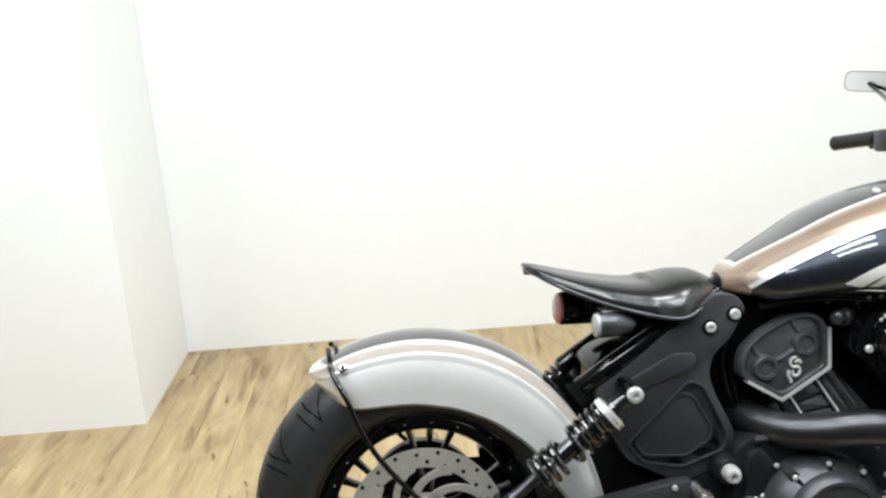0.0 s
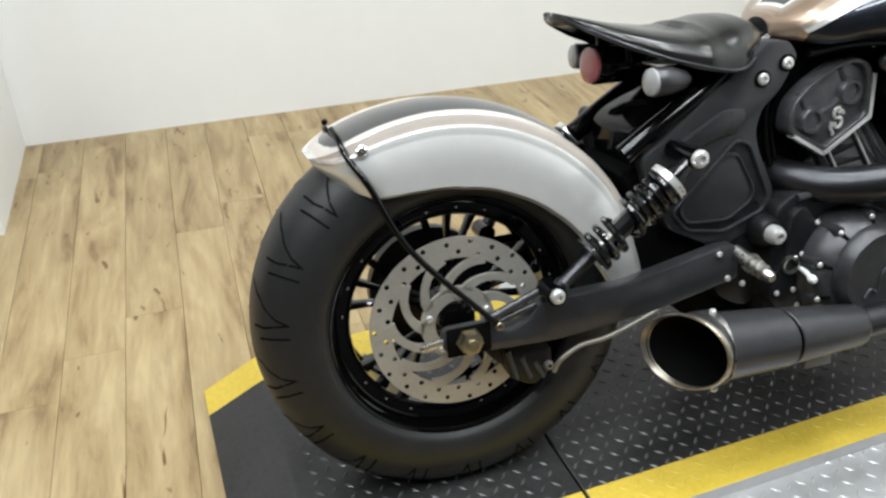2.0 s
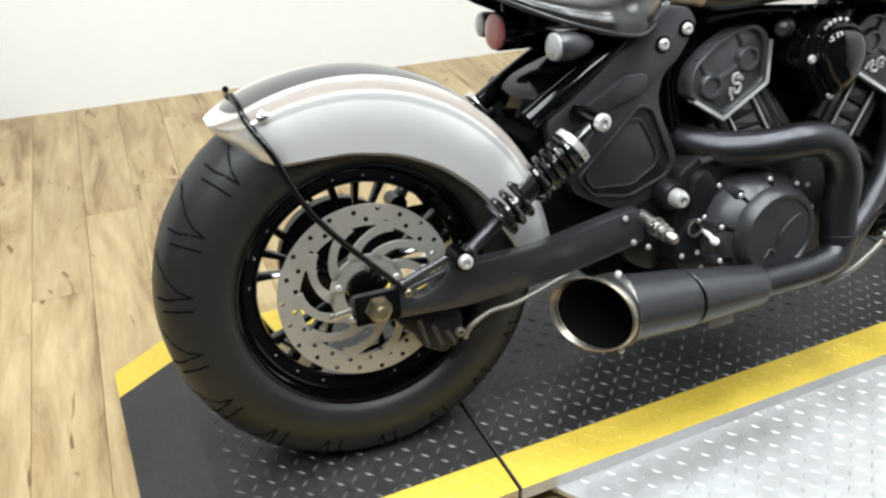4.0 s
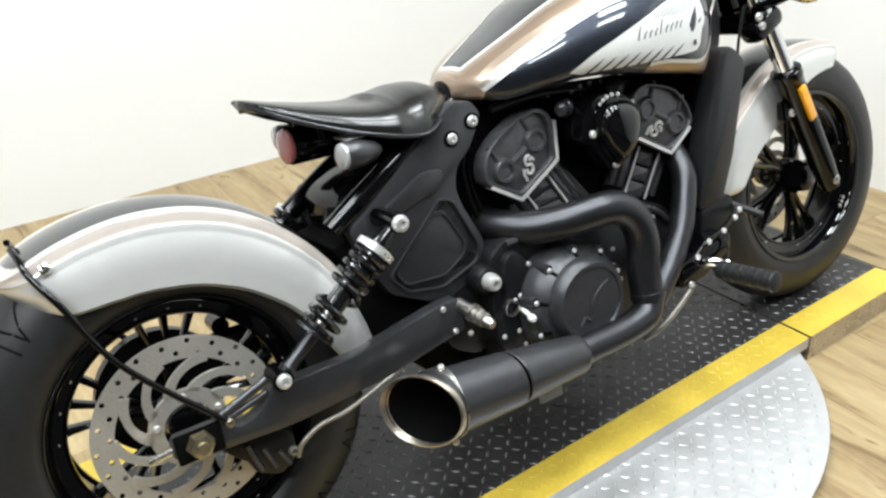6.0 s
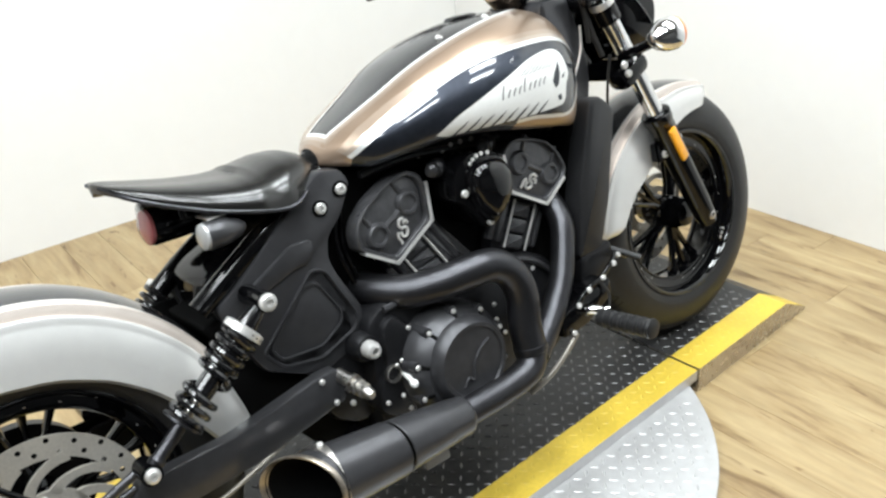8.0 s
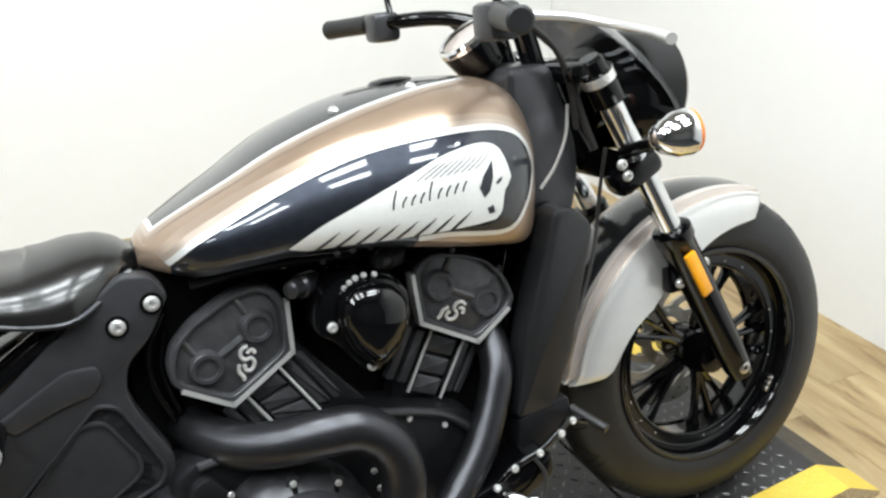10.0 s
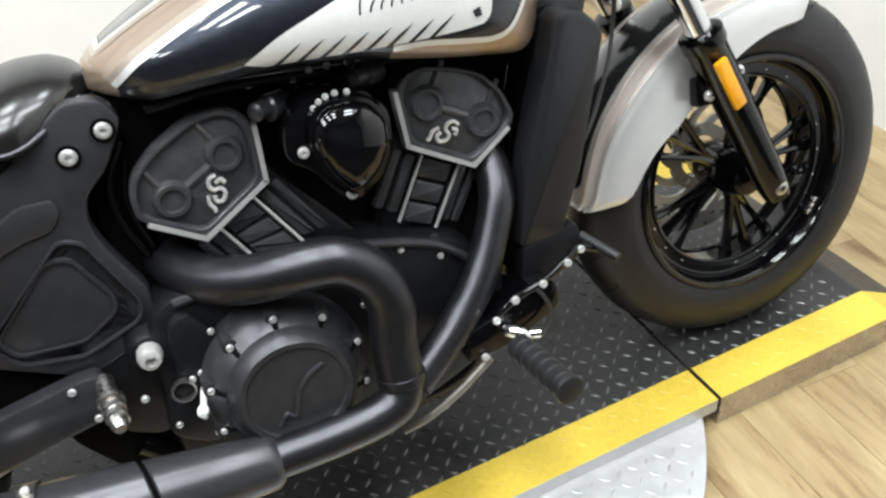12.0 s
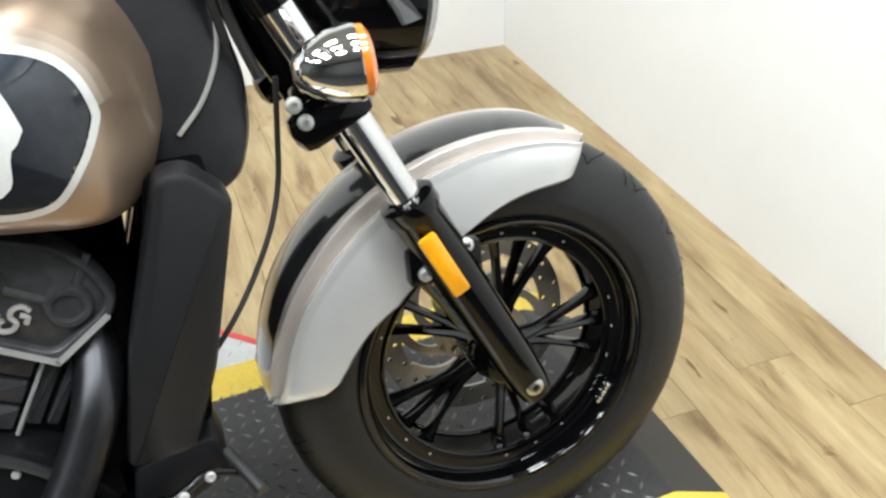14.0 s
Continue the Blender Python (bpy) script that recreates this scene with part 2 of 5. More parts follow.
def spline(points, steps=8):
    pts = [Vector(p) for p in points]
    pts = [2 * pts[0] - pts[1]] + pts + [2 * pts[-1] - pts[-2]]
    out = []
    for i in range(1, len(pts) - 2):
        p0, p1, p2, p3 = pts[i - 1 : i + 3]
        for k in range(steps):
            t = k / steps
            out.append(0.5 * ((2 * p1) + (p2 - p0) * t + (2 * p0 - 5 * p1 + 4 * p2 - p3) * t * t + (3 * p1 - p0 - 3 * p2 + p3) * t ** 3))
    out.append(pts[-2])
    return out


def pipe(bm, points, r, n=16, steps=8, smooth=True, caps=(True, True)):
    """A tube along a smooth line; r is one radius or a list for the given points."""
    path = spline(points, steps) if smooth else [Vector(p) for p in points]
    rs = [r] * len(path)
    if isinstance(r, (list, tuple)):
        rs = [float(np.interp(i / (len(path) - 1) * (len(r) - 1), range(len(r)), r)) for i in range(len(path))]
    u = None
    rings = []
    for i, p in enumerate(path):
        d = (path[min(i + 1, len(path) - 1)] - path[max(i - 1, 0)]).normalized()
        if u is None:
            u = frame_of(d)[0]
        u = (u - d * u.dot(d)).normalized()
        w = d.cross(u)
        rings.append([p + (u * math.cos(t) + w * math.sin(t)) * rs[i] for t in [2 * math.pi * k / n for k in range(n)]])
    ring_mesh(bm, rings, caps=caps)
    return bm


def rounded(pts, r=0.01, n=4):
    """Round the corners of a closed 2D outline."""
    out = []
    for i, p in enumerate(pts):
        a, b, c = Vector(pts[i - 1]), Vector(p), Vector(pts[(i + 1) % len(pts)])
        ra = min(r, (a - b).length * 0.45, (c - b).length * 0.45)
        s, e = b + (a - b).normalized() * ra, b + (c - b).normalized() * ra
        for k in range(n + 1):
            t = k / n
            out.append(tuple((1 - t) ** 2 * s + 2 * t * (1 - t) * b + t * t * e))
    return out


def slab(bm, outline, y0, y1, r=0.0, bevel=0.0, shear=0.0):
    """A plate: an outline in x, z between y0 (near face) and y1, with a bevelled near edge."""
    pts = rounded(outline, r) if r else [tuple(p) for p in outline]
    area = sum(p[0] * q[1] - q[0] * p[1] for p, q in zip(pts, pts[1:] + pts[:1]))
    if area < 0:
        pts = pts[::-1]
    cx, cz = sum(p[0] for p in pts) / len(pts), sum(p[1] for p in pts) / len(pts)
    n = len(pts)

    def inset(d):
        out = []
        for i in range(n):
            a, b, c = Vector(pts[i - 1]), Vector(pts[i]), Vector(pts[(i + 1) % n])
            t = ((b - a).normalized() + (c - b).normalized())
            t = t.normalized() if t.length > 1e-6 else (c - b).normalized()
            out.append((b.x - t.y * d, b.y + t.x * d))
        return out
    rings = [[V(x, y1, z) for x, z in pts]]
    if bevel:
        rings.append([V(x, y0 + bevel, z) for x, z in pts])
        rings.append([V(x, y0 + bevel * 0.3, z) for x, z in inset(bevel * 0.3)])
        rings.append([V(x, y0, z) for x, z in inset(bevel)])
    else:
        rings.append([V(x, y0, z) for x, z in pts])
    vs = ring_mesh(bm, rings, caps=(False, False))
    bm.faces.new(vs[-1])
    bm.faces.new(list(reversed(vs[0])))
    return bm


def bolt(name, at, axis, r, parent, mat=None, label="", h=None):
    """A domed screw head with a hex socket ring."""
    h = h or r * 0.8
    bm = B()
    turned(bm, at, axis, [(0, r), (h * 0.55, r), (h * 0.9, r * 0.8), (h, r * 0.5), (h, r * 0.42), (h * 0.45, r * 0.38)], n=12)
    return part(name, bm, mat or MACHINED, parent, label)


def lerp_table(table, x):
    return float(np.interp(x, [p[0] for p in table], [p[1] for p in table]))


# ---- room ----
X0, X1, Y0, Y1 = -3.0, 2.45, -3.6, 1.965       # inner faces of the booth
NOOK_X, NOOK_Y = -0.945, 1.320                  # the wall that juts out beside the booth


def structure(name, bm, mat, label, category):
    return tagged(link(name, bm, mat, smooth=False), label, category, kind="structure")


floor = structure("floor", box(B(), (X0 - 0.1, Y0 - 0.1, FLOOR - 0.12), (X1 + 0.1, Y1 + 0.1, FLOOR - 0.006)), GAP, "pale washed oak plank floor in a white photo booth", "floor")
# unseen sheet, added so the bike's side reflects a dark floor
structure("floor_front_sheet", box(B(), (X0, Y0, FLOOR - 0.005), (X1, -0.901, FLOOR - 0.001)), FRONT_SHEET, "unseen dark sheet added in front of the booth", "floor")
structure("wall_north", box(B(), (X0 - 0.1, Y1, FLOOR - 0.1), (X1 + 0.1, Y1 + 0.1, CEIL)), WALL, "plain white painted wall behind the motorcycle", "wall")
structure("wall_east", box(B(), (X1, Y0 - 0.1, FLOOR - 0.1), (X1 + 0.1, Y1 - 0.002, CEIL)), WALL, "plain white painted wall in front of the motorcycle", "wall")
# two unseen walls close the room, dark to keep reflections on the bike dark
structure("wall_west", box(B(), (X0 - 0.1, Y0 - 0.1, FLOOR - 0.1), (X0, Y1 - 0.002, CEIL)), UNSEEN_WALL, "plain dark wall added out of view to close the booth", "wall")
structure("wall_south", box(B(), (X0 + 0.002, Y0 - 0.1, FLOOR - 0.1), (X1 - 0.002, Y0, CEIL)), UNSEEN_WALL, "plain dark wall added out of view, facing the motorcycle", "wall")
structure("wall_nook", box(B(), (X0 + 0.002, NOOK_Y, FLOOR - 0.1), (NOOK_X, Y1 - 0.004, CEIL)), WALL, "white wall block jutting out beside the booth", "wall")
# unseen ceiling, grey so that upper faces mirror mainly the panels
structure("ceiling", box(B(), (X0 - 0.1, Y0 - 0.1, CEIL + 0.002), (X1 + 0.1, Y1 + 0.1, CEIL + 0.1)), CEILING, "plain grey ceiling with flat light panels", "ceiling")

# ---- ceiling lights ----
def ceiling_light(x, y):
    lt = thing("ceiling_light", "white oblong light panel set under the ceiling", "ceiling light", "booth lights", (x, y, CEIL))
    bm = B()
    for s in (-1, 1):
        box(bm, (-0.30, s * 0.188 - 0.012, -0.05), (0.30, s * 0.188 + 0.012, 0))
        box(bm, (s * 0.288 - 0.012, -0.175, -0.05), (s * 0.288 + 0.012, 0.175, 0))
    part("frame", bm, WALL, lt)
    part("diffuser", box(B(), (-0.275, -0.175, -0.03), (0.275, 0.175, -0.022)), lamp_mat, lt, "glowing white diffuser")
    la = bpy.data.lights.new("panel_light", "AREA")
    la.shape, la.size, la.size_y, la.energy, la.color = "RECTANGLE", 0.54, 0.34, LAMP, (0.91, 0.975, 1.0)
    lo = new("panel_light", la)
    lo.location, lo.parent = (0, 0, -0.056), lt
    return lt


for gx in (-1.9, -0.55, 0.55, 1.65):
    for gy in (-1.40, -0.62, 0.28):
        ceiling_light(gx, gy)

# ---- display platform on its turntable ----
DISC_AT, DISC_R, DISC_TOP = (0.81, 0.14), 0.655, -0.030
turntable = thing("turntable", "round silver tread plate turntable under the display platform", "turntable", at=(*DISC_AT, FLOOR))
bm = B()
h = DISC_TOP - FLOOR
turned(bm, (0, 0, 0), (0, 0, 1), [(0.0, DISC_R - 0.05), (0.022, DISC_R - 0.05), (0.022, DISC_R - 0.004), (h - 0.004, DISC_R - 0.004)], n=128)
part("rim", bm, ALU_SIDE, turntable, "grey painted steel rim")
part("plate", turned(B(), (0, 0, 0), (0, 0, 1), [(h - 0.006, DISC_R), (h - 0.001, DISC_R), (h, DISC_R - 0.001)], n=128), ALU, turntable, "bare tread plate top")
bm = B()
for k in range(40):
    a0, a1 = radians(25 + k * 1.6), radians(25 + (k + 1) * 1.6)
    q = [V(math.cos(a) * r, math.sin(a) * r, z) for a, r, z in ((a0, DISC_R + 0.002, h - 0.028), (a1, DISC_R + 0.002, h - 0.028), (a1, DISC_R + 0.002, h - 0.008), (a0, DISC_R + 0.002, h - 0.008))]
    bm.faces.new([bm.verts.new(p) for p in q])
for k in range(12):
    a0, a1 = radians(38 + k * 1.5), radians(38 + (k + 1) * 1.5)
    bm.faces.new([bm.verts.new((math.cos(a) * r, math.sin(a) * r, h + 0.0006)) for a, r in ((a0, DISC_R - 0.016), (a0, DISC_R - 0.001), (a1, DISC_R - 0.001), (a1, DISC_R - 0.016))])
part("edge_stripe", bm, RED, turntable, "faded red stripe on the rim")


def lug(bm, x, y, z, slope, ang, length=0.024, wide=0.0075, high=0.0016, mat=0):
    """One raised tread bar: a lens-shaped low ridge."""
    ca, sa = math.cos(ang), math.sin(ang)

    def at(u, v, dz):
        px, py = x + u * ca - v * sa, y + u * sa + v * ca
        return bm.verts.new((px, py, z + slope * (px - x) + dz))
    a, b = at(-length / 2, 0, -0.0004), at(length / 2, 0, -0.0004)
    l, r = at(0, wide / 2, -0.0004), at(0, -wide / 2, -0.0004)
    t1, t2 = at(-length * 0.22, 0, high), at(length * 0.22, 0, high)
    for f in ((a, r, t1), (r, t2, t1), (r, b, t2), (b, l, t2), (l, t1, t2), (l, a, t1)):
        bm.faces.new(f).material_index = mat


bm = B()
pitch = 0.027
for i in range(-24, 25):
    for j in range(-24, 25):
        x, y = i * pitch, j * pitch
        if math.hypot(x, y) < DISC_R - 0.02 and not (-0.33 < y < 0.25):
            lug(bm, x, y, h, 0, radians(48 if (i + j) % 2 else -42))
tagged(part("tread", bm, ALU, turntable), kind="stuff")

platform = thing("display_platform", "black tread plate motorcycle platform with yellow edges and end ramps", "platform")
platform.rotation_euler = (0, 0, radians(3.0))
PU = (-0.42, 0.183, 1.409, 1.950)
PV = (-0.245, 0.440)
BAND = 0.083


PK = (-0.300, 1.835)      # where the deck bends down into its end lips


def plat_z(u):
    if u < PK[0]:
        return -0.060 * (PK[0] - u) / (PK[0] - PU[0])
    if u > PK[1]:
        return -0.060 * (u - PK[1]) / (PU[3] - PK[1])
    return 0.0


def deck(name, u0, u1, bottom, label):
    """One section of the deck, with the painted bands along both sides."""
    bm = B()
    vs = [PV[0], PV[0] + BAND, PV[1] - BAND, PV[1]]
    us = sorted({u0, u1, *(k + d for k in PK for d in (-0.006, 0, 0.006) if u0 < k < u1)})
    n = len(us)
    zs = [plat_z(u) - (0.0008 if u in PK else 0) for u in us]
    top = [[bm.verts.new((u, v, z)) for v in vs] for u, z in zip(us, zs)]
    low = [[bm.verts.new((u, v, bottom)) for v in (vs[0], vs[-1])] for u in us]
    for i in range(n - 1):
        for j in range(3):
            bm.faces.new((top[i][j], top[i + 1][j], top[i + 1][j + 1], top[i][j + 1])).material_index = 0 if j == 1 else 1
        for s, c in ((0, 0), (3, 1)):
            bm.faces.new((top[i][s], top[i + 1][s], low[i + 1][c], low[i][c])).material_index = 2
    for e in (0, n - 1):
        bm.faces.new([*top[e], low[e][1], low[e][0]]).material_index = 2
    bmesh.ops.recalc_face_normals(bm, faces=bm.faces[:])
    return link(name, bm, [PLATE, YELLOW, ALU if name == "middle_deck" else ALU_SIDE], platform, label, smooth=False)


deck("middle_deck", PU[1] + 0.004, PU[2] - 0.004, DISC_TOP + 0.0005, "level black tread plate")
deck("rear_deck", PU[0], PU[1] - 0.004, FLOOR, "black tread plate with a bent-down end lip")
deck("front_deck", PU[2] + 0.004, PU[3], FLOOR, "black tread plate with a bent-down end lip")
bm = B()
i0 = int(PU[0] / pitch)
for i in range(i0, int(PU[3] / pitch) + 1):
    for j in range(-8, 16):
        u, v = i * pitch + 0.01, j * pitch + 0.005
        if PK[0] + 0.02 < u < PK[1] - 0.02 and PV[0] + 0.012 < v < PV[1] - 0.012 and min(abs(u - PU[1]), abs(u - PU[2])) > 0.016:
            painted = v < PV[0] + BAND or v > PV[1] - BAND
            if painted and abs(min(v - PV[0], PV[1] - v) - BAND) < 0.008:
                continue
            slope = (plat_z(u + 0.01) - plat_z(u - 0.01)) / 0.02
            lug(bm, u, v, plat_z(u), slope, radians(45 if (i + j) % 2 else -45), mat=1 if painted else 0, high=0.0009 if painted else 0.0016)
tagged(part("tread", bm, [WORN, YELLOW], platform), kind="stuff")
for u, nm in ((PU[1], "rear_hinge"), (PU[2], "front_hinge")):
    bm = B()
    rod(bm, (u, PV[0] + 0.004, -0.007), (u, PV[1] - 0.004, -0.007), 0.0042, n=8)
    part(nm, bm, SHADE_BLACK, platform, "dark hinge gap")

# ---- motorcycle: one thing, leaning on its side stand ----
LEAN = 11.45
bike = thing("motorcycle", "silver, bronze and black bobber motorcycle leaning on its side stand", "motorcycle")
bike.rotation_euler = (radians(-LEAN), 0, 0)
AX_R, AX_F = V(0, 0, 0.320), V(1.562, 0, 0.315)


def loop_ring(bm, c, loop, n=72, mats=None):
    """Revolve a closed (y, r) loop about the y axis through c."""
    rings = []
    for k in range(n):
        t = 2 * math.pi * k / n
        rings.append([bm.verts.new((c.x + r * math.cos(t), c.y + y, c.z + r * math.sin(t))) for y, r in loop])
    m = len(loop)
    for k in range(n):
        for j in range(m):
            f = bm.faces.new((rings[k][j], rings[(k + 1) % n][j], rings[(k + 1) % n][(j + 1) % m], rings[k][(j + 1) % m]))
            if mats:
                f.material_index = mats(k, j)
    bmesh.ops.recalc_face_normals(bm, faces=bm.faces[:])
    return bm


def tyre_profile(R, w, rim):
    h = w / 2
    side = [(0.0, R), (0.22, R - 0.002), (0.45, R - 0.006), (0.66, R - 0.015), (0.84, R - 0.031), (0.955, R - 0.056), (0.995, R - 0.078), (0.985, rim + 0.020), (0.955, rim + 0.009), (0.92, rim + 0.003), (0.84, rim - 0.004)]
    right = [(f * h, r) for f, r in side]
    return right + [(-y, r) for y, r in reversed(right[1:])]


def wheel(name, c, R, w, rim, half, groove_n, phase, label, reach=1.0, cut_w=0.0021):
    hub = part(name, turned(B(), c + V(0, -half - 0.012, 0), (0, 1, 0), [(0, 0.026), (0.004, 0.032), (half * 0.5, 0.038), (half * 0.62, 0.042), (half + 0.012, 0.040), (half * 1.38 + 0.024, 0.042), (half * 1.5 + 0.024, 0.038), (2 * half + 0.020, 0.032), (2 * half + 0.024, 0.030)], n=28), GLOSS, bike, label)
    prof = tyre_profile(R, w, rim)
    part("tyre", loop_ring(B(), c, prof, 96), RUBBER, hub, "black rubber tyre")
    # a lip, a straight barrel and a step down to the spoke ends
    near = [(half + 0.004, rim), (half + 0.003, rim - 0.010), (half - 0.002, rim - 0.014), (half - 0.028, rim - 0.018), (half - 0.031, rim - 0.040)]
    back = [(half - 0.027, rim - 0.034), (half - 0.024, rim - 0.012), (half - 0.004, rim - 0.006), (half, rim + 0.002)]
    loop = near + [(-y, r) for y, r in reversed(near)] + [(-y, r) for y, r in reversed(back)] + back
    part("rim", loop_ring(B(), c, loop, 96), RIM, hub, "gloss black cast rim")
    for s in (-1, 1):
        for r, d in ((rim - 0.006, 0.0), (rim - 0.019, -0.028), (rim - 0.041, -0.031)):
            lip = [(s * (half + d) + 0.0045 * math.cos(a), r + 0.0035 * math.sin(a)) for a in [math.pi * q / 4 for q in range(8)]]
            part("rim_lip", loop_ring(B(), c, lip, 96), RIM, hub)
    # five cast arms, each forking into three prongs
    for k in range(5):
        mid = radians(phase + 72 * k)
        bm = B()
        for s in (-1, 0, 1):
            rings = []
            for r, off, wd, th, y in ((0.042, 0.10, 0.012, 0.016, 0.004), (0.068, 0.125, 0.0080, 0.013, 0.003), (0.100, 0.195, 0.0064, 0.011, 0.002), (0.135, 0.238, 0.0062, 0.011, 0.001), (rim - 0.056, 0.262, 0.0080, 0.012, 0.0), (rim - 0.040, 0.272, 0.0115, 0.015, 0.0)):
                t = mid + s * off
                er, et = V(math.cos(t), 0, math.sin(t)), V(-math.sin(t), 0, math.cos(t))
                rings.append([c + er * r + et * (wd * math.cos(a)) + V(0, -y * abs(s) + th * math.sin(a), 0) for a in [math.pi * q / 4 for q in range(8)]])
            ring_mesh(bm, rings)
        part("spoke", bm, RIM, hub)
        # pale studs added at the prong ends to stand for glints on the rim
        for s in (-1, 0, 1):
            t = mid + s * 0.272
            bolt("rim_glint", c + V((rim - 0.029) * math.cos(t), -half + 0.0300, (rim - 0.029) * math.sin(t)), (0, -1, 0), 0.0045, hub)
    # tread grooves laid on both shoulders as near-black strips, their shade painted in
    bm = B()
    cut = [p for p in prof if p[0] <= 1e-6 and p[1] > R - 0.06]
    cut = sorted(cut, key=lambda p: -p[0])
    for side in (-1, 1):
        for k in range(groove_n):
            t = 2 * math.pi * (k + (0.5 if side > 0 else 0)) / groove_n
            # a long slanting strip and a shorter one that runs back from its outer end
            for ends in (((0.12, 0.00), (0.55, 0.07), (0.95, 0.19)), ((0.93, 0.19), (0.72, 0.225), (0.45, 0.235)), ((0.60, 0.30), (0.97, 0.275))):
                prev = None
                for q in range(9):
                    f, tt = (float(np.interp(q / 8 * (len(ends) - 1), range(len(ends)), [e[i] for e in ends])) for i in (0, 1))
                    f *= reach
                    y = f * w / 2
                    r = float(np.interp(-y, [p[0] for p in cut][::-1], [p[1] for p in cut][::-1])) + 0.0010
                    tt = t + tt * 16 / groove_n
                    row = [bm.verts.new((c.x + r * math.cos(tt + d / R), c.y + side * y, c.z + r * math.sin(tt + d / R))) for d in (-cut_w, cut_w)]
                    if prev:
                        bm.faces.new((prev[0], prev[1], row[1], row[0]))
                    prev = row
    tagged(part("tread_groove_shade", bm, GROOVE_SHADE, hub), kind="stuff")
    return hub


rear_wheel = wheel("rear_wheel", AX_R, 0.332, 0.184, 0.218, 0.074, 18, 155, "black cast wheel with three-pronged spokes")
front_wheel = wheel("front_wheel", AX_F, 0.314, 0.130, 0.212, 0.0585, 20, -2, "black cast wheel with three-pronged spokes", 0.80, 0.0011)


def brake_disc(c, y, parent, label):
    """A drilled disc with curved carrier arms."""
    bm = B()
    n, radii, hole = 44, (0.1140, 0.1315, 0.1495), 0.0042

    def pol(r, t, yy):
        return bm.verts.new((c.x + r * math.cos(t), yy, c.z + r * math.sin(t)))
    da = 2 * math.pi / n
    for yy, up in ((y - 0.0025, True), (y + 0.0025, False)):
        for k in range(n):
            for j in (0, 1):
                r0, r1, t0 = radii[j], radii[j + 1], k * da
                rm, tm = (r0 + r1) / 2, t0 + da / 2
                edge = [pol(r, t, yy) for r, t in ((r0, t0), (r0, tm), (r0, t0 + da), (rm, t0 + da), (r1, t0 + da), (r1, tm), (r1, t0), (rm, t0))]
                if (k + j) % 2:
                    bm.faces.new(edge)
                    continue
                shift = 0.002 * (1 if j else -1) * (1 if k % 4 < 2 else -1)
                inn = [pol(rm + shift + hole * math.sin(a), tm + hole * math.cos(a) / rm, yy) for a in [radians(-135 + 45 * q) for q in range(8)]]
                # hole walls are near-black, with the shade inside the drilling painted in
                deep = [bm.verts.new((v.co.x, y, v.co.z)) for v in inn]
                for q in range(8):
                    bm.faces.new((edge[q], edge[(q + 1) % 8], inn[(q + 1) % 8], inn[q]))
                    bm.faces.new((inn[q], inn[(q + 1) % 8], deep[(q + 1) % 8], deep[q])).material_index = 1
        for k in range(2 * n):
            for r in (radii[0], radii[-1]):
                bm.faces.new([pol(r, k * da / 2, yy), pol(r, (k + 1) * da / 2, yy), pol(r, (k + 1) * da / 2, y), pol(r, k * da / 2, y)])
    bmesh.ops.remove_doubles(bm, verts=bm.verts[:], dist=0.00005)
    bmesh.ops.recalc_face_normals(bm, faces=bm.faces[:])
    disc = part("brake_disc", bm, [DISC, SHADE_BLACK], parent, label)
    part("disc_carrier", loop_ring(B(), c + V(0, y, 0), [(-0.003, 0.040), (-0.003, 0.064), (0.003, 0.064), (0.003, 0.040)], 48), DISC, parent, "steel carrier ring")
    for k in range(10):
        bm = B()
        base = 2 * math.pi * k / 10
        rings = []
        for q in range(9):
            f = q / 8
            r, t = 0.058 + 0.060 * f, base - 0.78 * f ** 1.25
            wd = 0.0048 + 0.0050 * (1 - f) ** 2 + 0.0050 * f ** 4
            er, et = V(math.cos(t), 0, math.sin(t)), V(-math.sin(t), 0, math.cos(t))
            dirn = (er * 0.060 - et * (r * 0.975 * max(f, 0.02) ** 0.25)).normalized()
            nrm = V(-dirn.z, 0, dirn.x)
            p = c + er * r + V(0, y, 0)
            rings.append([p + nrm * wd + V(0, -0.003, 0), p + nrm * wd + V(0, 0.003, 0), p - nrm * wd + V(0, 0.003, 0), p - nrm * wd + V(0, -0.003, 0)])
        ring_mesh(bm, rings)
        bmesh.ops.recalc_face_normals(bm, faces=bm.faces[:])
        part("carrier_arm", bm, DISC, parent, "curved steel arm")
    for k in range(5):
        t = 2 * math.pi * k / 5 + 0.3
        bolt("disc_bolt", c + V(0.052 * math.cos(t), y - 0.004, 0.052 * math.sin(t)), (0, -1, 0), 0.006, parent)
    return disc


for k in range(3):
    t = radians(-38 + 3.6 * k)
    part("balance_weight", box(B(), AX_F + V(0.190 * math.cos(t) - 0.005, -0.052, 0.190 * math.sin(t) - 0.005), AX_F + V(0.190 * math.cos(t) + 0.005, -0.040, 0.190 * math.sin(t) + 0.005), bevel=0.002), CHROME, front_wheel, "small bright balance weight")
brake_disc(AX_R, -0.086, rear_wheel, "drilled steel rear brake disc")
brake_disc(AX_F, 0.072, front_wheel, "drilled steel front brake disc")


part("drive_pulley", loop_ring(B(), AX_R, [(0.080, 0.030), (0.080, 0.104), (0.084, 0.112), (0.108, 0.112), (0.112, 0.104), (0.112, 0.030)], 64), CASE, rear_wheel, "black toothed drive pulley")


